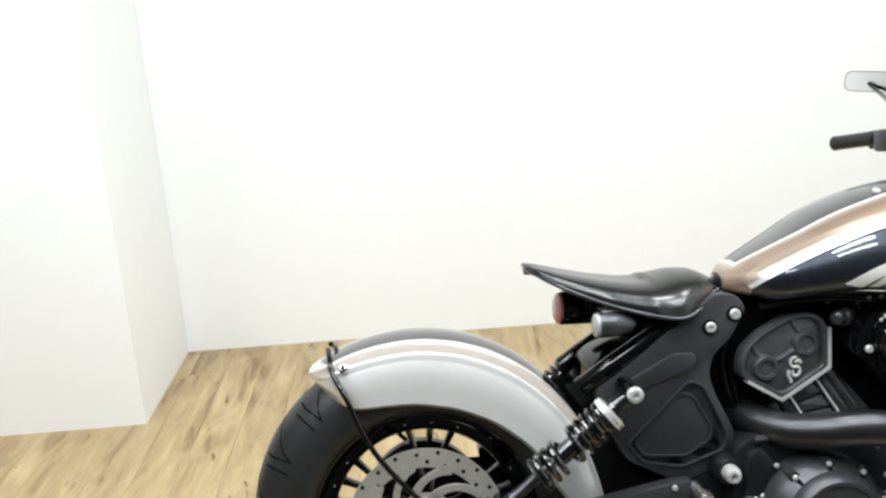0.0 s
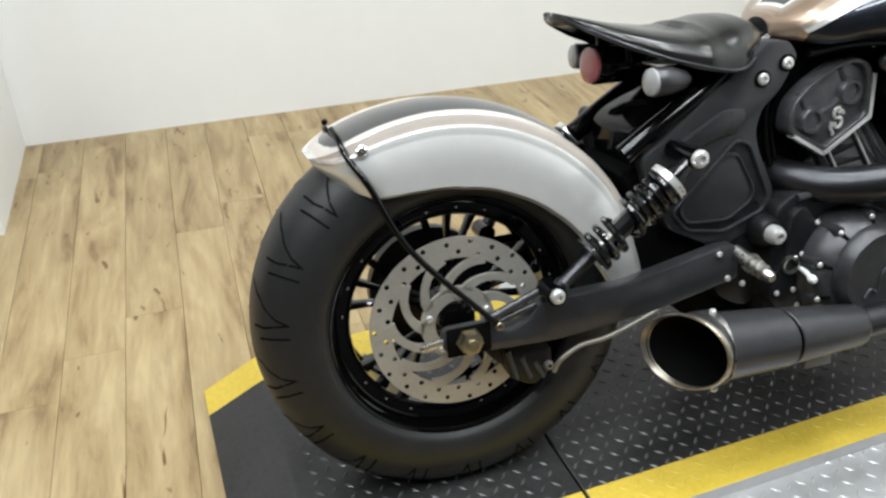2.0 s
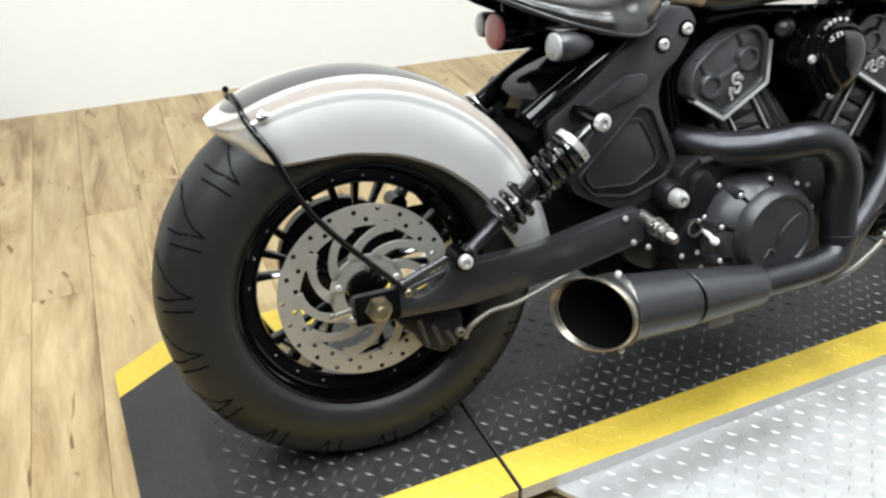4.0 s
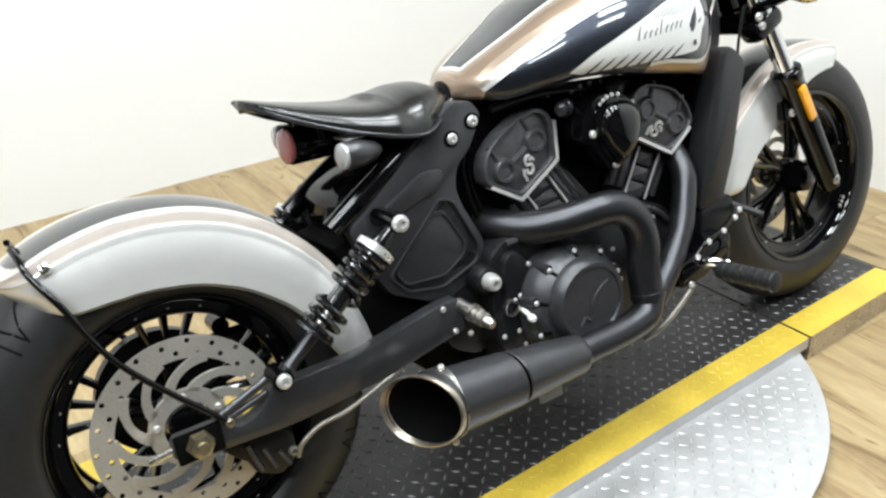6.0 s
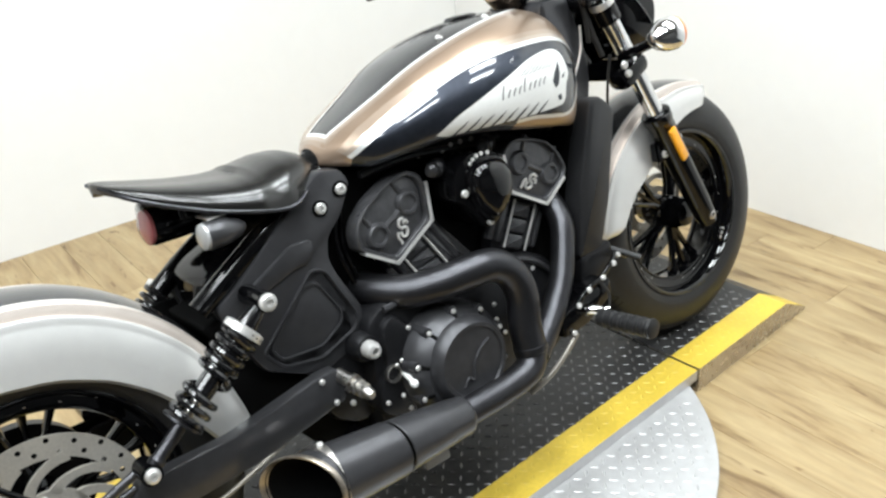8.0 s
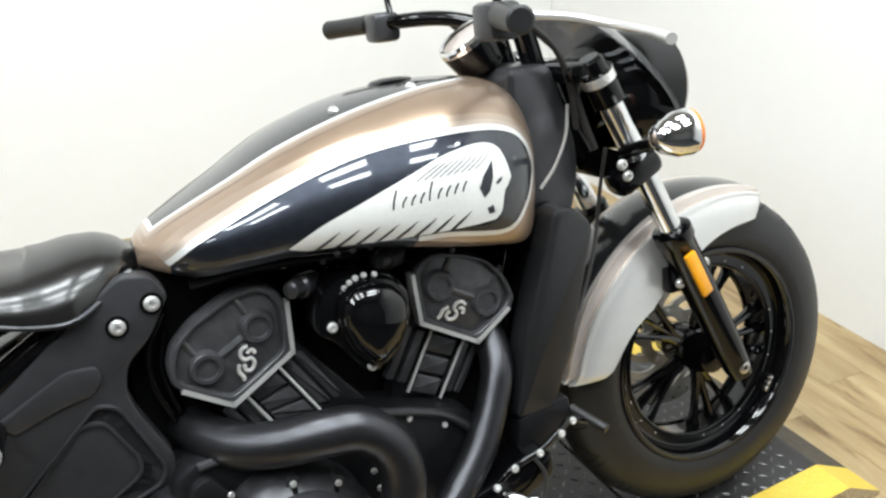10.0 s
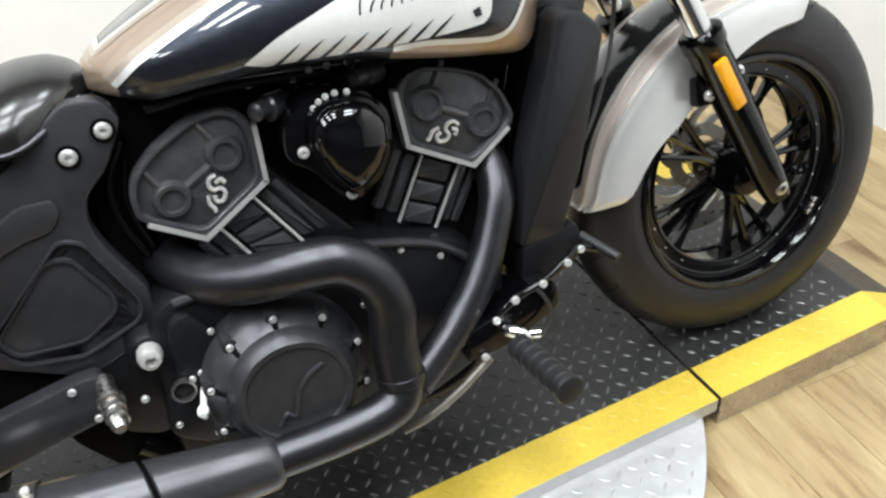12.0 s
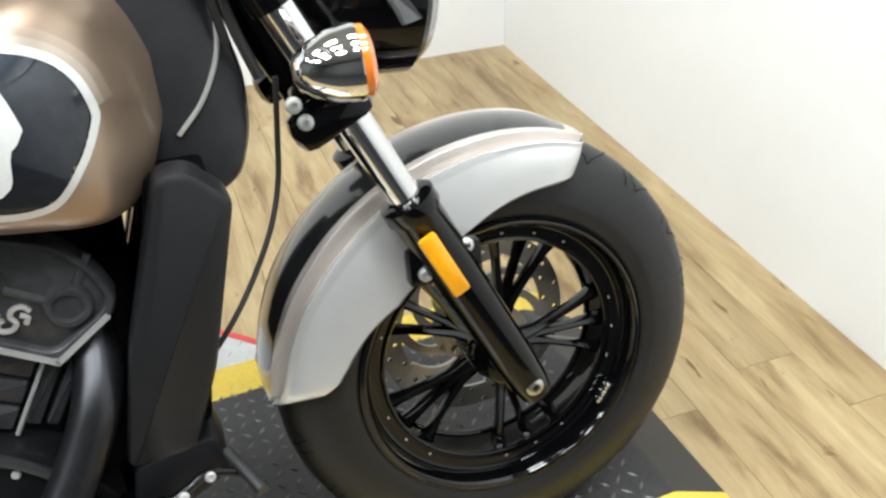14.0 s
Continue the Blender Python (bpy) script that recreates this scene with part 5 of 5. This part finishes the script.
pipe(bm, [(1.055, -0.085, 0.540), (1.064, -0.120, 0.505), (1.056, -0.150, 0.465), (1.033, -0.168, 0.420), (1.000, -0.186, 0.370), (0.957, -0.200, 0.326), (0.912, -0.214, 0.294), (0.868, -0.228, 0.268)], [0.0255, 0.0255, 0.0255, 0.0250, 0.0250, 0.0255, 0.0260, 0.0260], n=22)
part("front_header", bm, GRAPHITE, exhaust)
bm = B()
pipe(bm, [(0.851, -0.234, 0.312), (0.849, -0.239, 0.284), (0.834, -0.245, 0.262), (0.800, -0.249, 0.252), (0.74, -0.250, 0.247), (0.655, -0.250, 0.246)], [0.0285, 0.0290, 0.0290, 0.0280, 0.0272, 0.0270], n=24)
part("collector", bm, GRAPHITE, exhaust)
part("pipe_collar", turned(B(), (0.8495, -0.2365, 0.300), (-0.02, -0.12, -1), [(0, 0.0318), (0.001, 0.0335), (0.012, 0.0335), (0.016, 0.0300)], n=28), GRAPHITE, exhaust, "collar where the rear pipe joins")
# silencer with a slash-cut mouth
ax = (V(0.325, -0.240, 0.262) - V(0.662, -0.250, 0.244)).normalized()
base = V(0.662, -0.250, 0.244)
u = V(0, 1, 0) - ax * ax.y
u.normalize()
w = ax.cross(u)


def sil_ring(d, ru, rw, cut=0.0, n=36):
    return [base + ax * (d + cut * math.cos(t)) + u * ru * math.cos(t) + w * rw * math.sin(t) for t in [2 * math.pi * k / n for k in range(n)]]


bm = B()
ring_mesh(bm, [sil_ring(-0.006, 0.028, 0.028), sil_ring(0.000, 0.034, 0.034), sil_ring(0.006, 0.036, 0.037), sil_ring(0.10, 0.044, 0.045), sil_ring(0.150, 0.048, 0.049, 0.012), sil_ring(0.152, 0.0465, 0.0475, 0.012)], caps=(True, False))
part("silencer", bm, SATIN, exhaust, "satin black tapered silencer")
bm = B()
ring_mesh(bm, [sil_ring(0.158, 0.0475, 0.0485, 0.012), sil_ring(0.160, 0.0500, 0.0510, 0.012), sil_ring(0.26, 0.0545, 0.0570), sil_ring(0.306, 0.0565, 0.0605, 0.034), sil_ring(0.320, 0.0575, 0.0620, 0.040)], caps=(True, False))
part("can_joint", turned(B(), base + ax * 0.12, ax, [(0, 0.040), (0.075, 0.046)], n=28, caps=(False, False)), SHADE_BLACK, exhaust, "dark joint between the silencer halves")
part("end_can", bm, SATIN, exhaust, "satin black silencer end")
bm = B()
ring_mesh(bm, [sil_ring(0.319, 0.0585, 0.0635, 0.040), sil_ring(0.328, 0.0605, 0.0660, 0.043), sil_ring(0.333, 0.0600, 0.0655, 0.045), sil_ring(0.3335, 0.0578, 0.0632, 0.045), sil_ring(0.322, 0.0562, 0.0612, 0.042)], caps=(False, False))
part("tip_ring", bm, SOOTY, exhaust, "worn steel ring round the exhaust mouth")
bm = B()
ring_mesh(bm, [sil_ring(0.326, 0.0566, 0.0618, 0.043), sil_ring(0.24, 0.052, 0.055), sil_ring(0.17, 0.040, 0.042)], caps=(False, True))
part("baffle", bm, SHADE_BLACK, exhaust, "near-black bore")
bm = B()
ring_mesh(bm, [sil_ring(0.276, 0.0570, 0.0600), sil_ring(0.276, 0.0590, 0.0625), sil_ring(0.296, 0.0595, 0.0635, 0.022), sil_ring(0.296, 0.0570, 0.0600, 0.022)], caps=(False, False))
part("clamp", bm, STEEL, exhaust, "steel clamp band")
bolt("clamp_bolt", base + ax * 0.285 + w * -0.064, (-0.2, -0.2, 1), 0.006, exhaust)
bolt("clamp_bolt", base + ax * 0.285 + w * 0.064 + V(0, -0.02, 0), (0, -1, 0), 0.006, exhaust)
part("exhaust_bracket", box(B(), (0.560, -0.252, 0.182), (0.612, -0.248, 0.232), bevel=0.001), GREYPLATE, exhaust, "plain grey bracket tab")

# ---- radiator and front frame ----
RAD = [(1.163, 0.701), (1.196, 0.701), (1.233, 0.664), (1.182, 0.480), (1.141, 0.384), (1.068, 0.384), (1.100, 0.520)]
part("radiator", slab(B(), [(1.150, 0.690), (1.215, 0.690), (1.165, 0.395), (1.090, 0.395)], -0.135, 0.135, r=0.01, bevel=0.004), SHADE_BLACK, bike, "dark radiator core")
for s in (-1, 1):
    bm = slab(B(), RAD, -0.176, -0.130, r=0.014, bevel=0.010)
    if s > 0:
        bmesh.ops.scale(bm, vec=(1, -1, 1), verts=bm.verts[:])
        bmesh.ops.reverse_faces(bm, faces=bm.faces[:])
    part("radiator_shroud", bm, SHROUD, bike, "matt black radiator side shroud")
bm = B()
slab(bm, [(1.150, 0.905), (1.235, 0.905), (1.262, 0.820), (1.275, 0.765), (1.272, 0.705), (1.255, 0.655), (1.225, 0.635), (1.120, 0.640), (1.105, 0.690), (1.150, 0.780)], -0.082, 0.082, r=0.02, bevel=0.014)
neck = part("steering_neck_cover", bm, SATIN, bike, "satin black cover over the steering neck")
bm = B()
pipe(bm, [(1.256, -0.0845, 0.838), (1.249, -0.0845, 0.790), (1.226, -0.0845, 0.745), (1.196, -0.0845, 0.713)], 0.0028, n=8)
part("cover_edge", bm, MACHINED, neck, "thin bright edge line")
for s in (-1, 1):
    part("down_tube", pipe(B(), [(1.20, s * 0.05, 0.74), (1.15, s * 0.07, 0.60), (1.09, s * 0.08, 0.42), (1.04, s * 0.09, 0.24)], 0.021, n=12), GLOSS, bike, "black frame down tube")
part("shroud_foot", slab(B(), [(1.075, 0.385), (1.165, 0.400), (1.175, 0.350), (1.120, 0.318), (1.065, 0.330)], -0.176, -0.09, r=0.012, bevel=0.006), CASE, bike)

# ---- forks, yokes, headlamp ----
def fork(s):
    ax_pt = V(1.565, s * 0.118, 0.320)  # centre line of the leg
    d = V(-0.441, 0, 0.8975)
    low = part("fork_leg", turned(B(), ax_pt - d * 0.030, d, [(0, 0.014), (0.006, 0.022), (0.03, 0.026), (0.08, 0.0285), (0.24, 0.0300), (0.325, 0.0310), (0.330, 0.0345), (0.348, 0.0345), (0.352, 0.026)], n=26), GLOSS, bike, "gloss black lower fork leg")
    part("fork_tube", rod(B(), ax_pt + d * 0.315, ax_pt + d * 0.575, 0.0205, n=24), CHROME, low, "chrome fork tube")
    part("fork_cap", turned(B(), ax_pt + d * 0.575, d, [(0, 0.027), (0.05, 0.027), (0.055, 0.022), (0.075, 0.021), (0.08, 0.016)], n=22), GLOSS, low)
    part("cap_ring", turned(B(), ax_pt + d * 0.612, d, [(0, 0.0276), (0.014, 0.0276)], n=22), MACHINED, low, "bright ring on the fork cap")
    bolt("axle_bolt", ax_pt + V(0, s * 0.020, 0), (0, s, 0), 0.0125, low, STEEL, "bright hexagon axle end", h=0.007)
    bolt("pinch_bolt", ax_pt + d * 0.215 + V(-0.032, s * 0.002, -0.006), (0, s, 0), 0.0092, low)
    bolt("pinch_bolt", ax_pt + d * 0.215 + V(0.022, s * 0.002, 0.020), (0, s, 0), 0.0092, low)
    part("fender_lug", box(B(), (1.420, s * 0.105 - 0.012, 0.488), (1.515, s * 0.105 + 0.012, 0.534), bevel=0.006), GLOSS, low)
    c = ax_pt + d * 0.232 + V(-0.020, s * 0.034, -0.006)
    bm = B()
    box(bm, (-0.0120, -0.005, -0.045), (0.0120, 0.005, 0.045), bevel=0.0045)
    bmesh.ops.transform(bm, matrix=Matrix.Translation(c + V(0.010, 0, 0.006)) @ Matrix.Rotation(math.atan2(d.x, d.z), 4, "Y"), verts=bm.verts[:])
    part("side_reflector", bm, AMBER, low, "long amber side reflector")
    bm = B()
    box(bm, (-0.064, -0.027, -0.022), (0.030, 0.027, 0.022), bevel=0.016)
    bmesh.ops.transform(bm, matrix=Matrix.Translation(ax_pt + d * 0.452) @ Matrix.Rotation(math.atan2(d.x, d.z), 4, "Y"), verts=bm.verts[:])
    clamp = part("lower_clamp", bm, GLOSS, bike, "gloss black fork clamp")
    for q in (-0.011, 0.011):
        bolt("clamp_bolt", ax_pt + d * (0.452 + q) + V(-0.051, s * 0.026, 0.004), (0, s, 0), 0.0088, clamp)
    return low


fork(-1)
fork(1)
part("lower_yoke", box(B(), (1.325, -0.10, 0.700), (1.385, 0.10, 0.742), bevel=0.012), GLOSS, bike, "gloss black lower yoke")
part("upper_yoke", box(B(), (1.235, -0.13, 0.872), (1.320, 0.13, 0.902), bevel=0.012), GLOSS, bike, "gloss black upper yoke")
part("steering_stem", rod(B(), (1.345, 0, 0.72), (1.265, 0, 0.89), 0.024, n=18), GLOSS, bike)
bm = B()
turned(bm, (1.330, 0, 0.845), (1, 0, -0.12), [(0, 0.040), (0.01, 0.075), (0.05, 0.098), (0.11, 0.105), (0.150, 0.103), (0.158, 0.096)], n=36)
lamp = part("headlamp", bm, GLOSS, bike, "gloss black headlamp shell")
part("headlamp_glass", turned(B(), (1.486, 0, 0.826), (1, 0, -0.12), [(0, 0.096), (0.012, 0.085), (0.022, 0.055), (0.026, 0.02)], n=36), GREYLENS, lamp)
# small fly screen over the lamp
bm = B()
rings = []
for k in range(11):
    f = k / 10
    z = 0.800 + 0.165 * f
    x = 1.512 - 0.055 * f - 0.10 * f * f
    row = []
    for j in range(15):
        g = -1 + j / 7
        row.append(V(x - 0.070 * g * g, g * (0.130 - 0.03 * f), z))
    rings.append(row)
inner = [[p - V(0.005, 0, 0) for p in r] for r in rings]
a = ring_mesh(bm, rings, close=False, caps=(False, False))
b = ring_mesh(bm, inner, close=False, caps=(False, False))
for i in range(10):
    for j in (0, 14):
        bm.faces.new((a[i][j], a[i + 1][j], b[i + 1][j], b[i][j]))
for i in (0, 10):
    for j in range(14):
        bm.faces.new((a[i][j], a[i][j + 1], b[i][j + 1], b[i][j]))
bmesh.ops.recalc_face_normals(bm, faces=bm.faces[:])
part("fly_screen", bm, SCREEN, lamp, "small smoked black fly screen")
for s in (-1, 1):
    bm = B()
    turned(bm, (1.299, s * 0.232, 0.789), (1, s * 0.12, 0.06), [(0, 0.008), (0.004, 0.015), (0.016, 0.025), (0.036, 0.0335), (0.058, 0.0360), (0.062, 0.0352)], n=32)
    ind = part("front_indicator", bm, CHROME, bike, "chrome bullet indicator with an orange lens")
    part("lens", turned(B(), (1.3605, s * 0.2394, 0.7927), (1, s * 0.12, 0.06), [(0, 0.0335), (0.007, 0.0330), (0.012, 0.026), (0.014, 0.010)], n=32), ORANGE, ind, "orange indicator lens")
    part("stem", rod(B(), (1.328, s * 0.21, 0.780), (1.332, s * 0.12, 0.752), 0.011, n=12), GLOSS, ind)

# handlebar, controls, mirrors, instrument
bm = B()
pipe(bm, [(1.045, 0.305, 0.982), (1.085, 0.18, 0.987), (1.150, 0.11, 0.985), (1.205, 0.05, 0.965), (1.212, 0.0, 0.962), (1.205, -0.05, 0.965), (1.150, -0.11, 0.985), (1.085, -0.18, 0.987), (1.045, -0.305, 0.982)], 0.0125, n=14)
bars = part("handlebar", bm, GLOSS, bike, "gloss black pulled-back handlebar")
for s in (-1, 1):
    part("riser", rod(B(), (1.225, s * 0.045, 0.895), (1.205, s * 0.045, 0.968), 0.018, n=14), GLOSS, bars)
    part("grip", turned(B(), (1.026, s * 0.350, 0.982), (0.32, -s * 0.945, 0.04), [(0, 0.014), (0.003, 0.0175), (0.02, 0.0165), (0.10, 0.0165), (0.118, 0.0175), (0.12, 0.014)], n=18), RUBBER, bars, "black rubber grip")
    part("switch_box", box(B(), (1.050, s * 0.205 - 0.028, 0.955), (1.100, s * 0.205 + 0.028, 1.005), bevel=0.010), SATIN, bars, "black switch housing")
    bm = B()
    if s < 0:
        pipe(bm, [(1.110, -0.19, 0.985), (1.180, -0.21, 0.975), (1.225, -0.25, 0.960), (1.232, -0.32, 0.948), (1.200, -0.40, 0.942)], [0.007, 0.006, 0.006, 0.006, 0.0075], n=10)
    else:
        pipe(bm, [(1.105, 0.20, 0.985), (1.120, 0.26, 0.980), (1.110, 0.34, 0.970)], [0.007, 0.006, 0.0075], n=10)
    part("lever", bm, MACHINED if s < 0 else GLOSS, bars, "bare metal brake lever" if s < 0 else "black clutch lever")
    bm = B()
    pipe(bm, [(1.085, s * 0.185, 1.00), (1.100, s * 0.24, 1.06), (1.165, s * 0.40, 1.10), (1.175, s * 0.455, 1.125)], 0.0055, n=10)
    mir = part("mirror", bm, GLOSS, bars, "black oblong bar mirror")
    m = Matrix.Translation((1.180, s * 0.462, 1.130)) @ Matrix.Rotation(radians(s * 25), 4, "Z") @ Matrix.Rotation(radians(s * 9), 4, "X")
    cap = rounded([(-0.072, -0.025), (0.072, -0.025), (0.072, 0.025), (-0.072, 0.025)], 0.022, 5)
    for nm, lo, hi, k, mt in (("shell", 0.0, 0.024, 1.0, GLOSS), ("glass", -0.004, 0.002, 0.93, MIRROR)):
        bm = B()
        rings = [[m @ V(d, x * k, z * k) for x, z in cap] for d in (lo, hi)]
        ring_mesh(bm, rings)
        bmesh.ops.recalc_face_normals(bm, faces=bm.faces[:])
        part(nm, bm, mt, mir)
ia = V(-0.55, 0, 0.835)
bm = B()
turned(bm, V(1.165, 0, 0.905), ia, [(0, 0.030), (0.01, 0.044), (0.05, 0.050), (0.056, 0.050)], n=32)
gauge = part("speedometer", bm, GLOSS, bars, "round speedometer with a chrome bezel")
part("bezel", turned(B(), V(1.165, 0, 0.905) + ia * 0.054, ia, [(0, 0.051), (0.008, 0.051), (0.012, 0.047), (0.010, 0.042)], n=36, caps=(True, False)), CHROME, gauge, "chrome bezel")
part("dial", turned(B(), V(1.165, 0, 0.905) + ia * 0.058, ia, [(0, 0.043), (0.003, 0.043)], n=32), DIAL, gauge, "brown-grey dial face")
for pts, r in (([(1.300, -0.118, 0.765), (1.294, -0.106, 0.700), (1.287, -0.104, 0.650), (1.270, -0.115, 0.604), (1.242, -0.131, 0.559), (1.210, -0.148, 0.520), (1.172, -0.158, 0.480)], 0.0032),
               ([(1.255, -0.10, 0.880), (1.268, -0.105, 0.820), (1.285, -0.11, 0.765)], 0.006),
               ([(1.16, -0.12, 0.98), (1.215, -0.12, 0.93), (1.245, -0.11, 0.87), (1.26, -0.10, 0.80)], 0.005),
               ([(1.16, 0.12, 0.98), (1.215, 0.12, 0.93), (1.245, 0.11, 0.87), (1.26, 0.10, 0.80)], 0.005)):
    part("cable", pipe(B(), pts, r, n=8), CABLE, bike, "thin dark control cable")
bm = B()
slab(bm, [(1.36, 0.30), (1.40, 0.42), (1.45, 0.44), (1.47, 0.40), (1.43, 0.30), (1.39, 0.26)], 0.085, 0.125, r=0.012, bevel=0.006)
part("front_caliper", bm, STEEL, bike, "bare alloy front brake caliper")

# ---- foot controls and side stand ----
bm = B()
rings = []
p0, p1 = V(1.008, -0.270, 0.300), V(1.018, -0.392, 0.298)
d = (p1 - p0).normalized()
prof = [(0, 0.012), (0.004, 0.0175)]
for k in range(6):
    prof += [(0.012 + k * 0.018, 0.0190), (0.020 + k * 0.018, 0.0190), (0.022 + k * 0.018, 0.0168), (0.028 + k * 0.018, 0.0168)]
prof += [(0.122, 0.0205), (0.127, 0.0195), (0.129, 0.014)]
peg = part("foot_peg", turned(bm, p0, d, prof, n=18), RUBBER, bike, "ribbed black rubber foot peg")
part("peg_bracket", pipe(B(), [(1.020, -0.225, 0.296), (1.008, -0.246, 0.310), (1.022, -0.262, 0.306), (1.028, -0.262, 0.282)], 0.0095, n=10), CHROME, peg, "bright curved peg bracket")
part("peg_pin", rod(B(), (1.032, -0.255, 0.300), (1.048, -0.262, 0.300), 0.007, n=10), CHROME, peg)
part("peg_mount", slab(B(), [(0.95, 0.31), (1.03, 0.33), (1.10, 0.345), (1.10, 0.305), (1.02, 0.268), (0.95, 0.262)], -0.225, -0.14, r=0.012, bevel=0.006), GLOSS, peg, "black peg carrier")
bm = B()
pipe(bm, [(1.000, -0.222, 0.318), (1.030, -0.226, 0.342), (1.075, -0.224, 0.352), (1.120, -0.215, 0.368), (1.150, -0.200, 0.372), (1.190, -0.190, 0.352)], 0.0055, n=10)
pedal = part("brake_pedal", bm, GLOSS, bike, "black forward brake pedal")
part("pedal_pad", rod(B(), (1.172, -0.168, 0.372), (1.200, -0.225, 0.350), 0.0072, n=12), RUBBER, pedal, "black pedal rubber")
for x, y, z in ((1.000, -0.226, 0.318), (1.030, -0.230, 0.342), (1.075, -0.229, 0.352), (1.120, -0.220, 0.366), (1.150, -0.206, 0.372), (0.975, -0.228, 0.268)):
    bolt("pedal_bolt", (x, y, z), (0, -1, 0.2), 0.0060, pedal)
bm = B()
pipe(bm, [(1.065, -0.228, 0.348), (1.078, -0.236, 0.318), (1.068, -0.240, 0.285), (1.045, -0.238, 0.275)], 0.003, n=8)
part("return_spring", bm, CABLE, pedal)
bm = B()
pipe(bm, [(0.985, -0.225, 0.262), (0.93, -0.232, 0.232), (0.88, -0.236, 0.212), (0.84, -0.225, 0.195)], 0.0055, n=8)
part("brake_pipe", bm, HOSE, pedal, "pale rear brake pipe")
bm = B()
rod(bm, (0.78, 0.13, 0.20), (0.83, 0.292, 0.064), 0.012, n=12)
stand = part("side_stand", bm, GLOSS, bike, "black side stand")
part("stand_foot", box(B(), (0.80, 0.265, 0.052), (0.86, 0.32, 0.066), bevel=0.004), GLOSS, stand)
part("belly_frame", pipe(B(), [(1.04, -0.09, 0.25), (0.98, -0.10, 0.17), (0.85, -0.10, 0.150), (0.60, -0.10, 0.155), (0.50, -0.10, 0.24)], 0.018, n=12), GLOSS, bike, "black lower frame tube")

# ---- floor planks ----
PW, PL = 0.139, 1.22
shared = {}


def plank_mesh(lx, ly):
    key = (round(lx, 3), round(ly, 3))
    if key not in shared:
        me = bpy.data.meshes.new("plank")
        bm = B()
        e, z = 0.0006, 0.0
        lo = [bm.verts.new(p) for p in ((0, 0, -0.006), (lx, 0, -0.006), (lx, ly, -0.006), (0, ly, -0.006))]
        mi = [bm.verts.new(p) for p in ((0, 0, -0.001), (lx, 0, -0.001), (lx, ly, -0.001), (0, ly, -0.001))]
        up = [bm.verts.new(p) for p in ((e, e, z), (lx - e, e, z), (lx - e, ly - e, z), (e, ly - e, z))]
        for a, b in ((lo, mi), (mi, up)):
            for k in range(4):
                bm.faces.new((a[k], a[(k + 1) % 4], b[(k + 1) % 4], b[k]))
        bm.faces.new(up)
        bm.to_mesh(me)
        bm.free()
        me.materials.append(OAK)
        shared[key] = me
    return shared[key]


FRONT = -0.90         # front edge of the booth's planks
rnd = random.Random(4)
nx = int((X1 - X0) / PW) + 1
for i in range(nx):
    x = X1 - (i + 1) * PW
    lx = PW - 0.0006
    if x < X0:
        lx, x = lx - (X0 - x), X0
    y = FRONT - rnd.random() * PL
    while y < Y1:
        a, b = max(y, FRONT), min(y + PL - 0.0006, Y1)
        if b - a > 0.02 and lx > 0.02:
            ob = new("plank", plank_mesh(lx, b - a))
            ob.parent, ob.location = floor, (x, a, FLOOR)
        y += PL
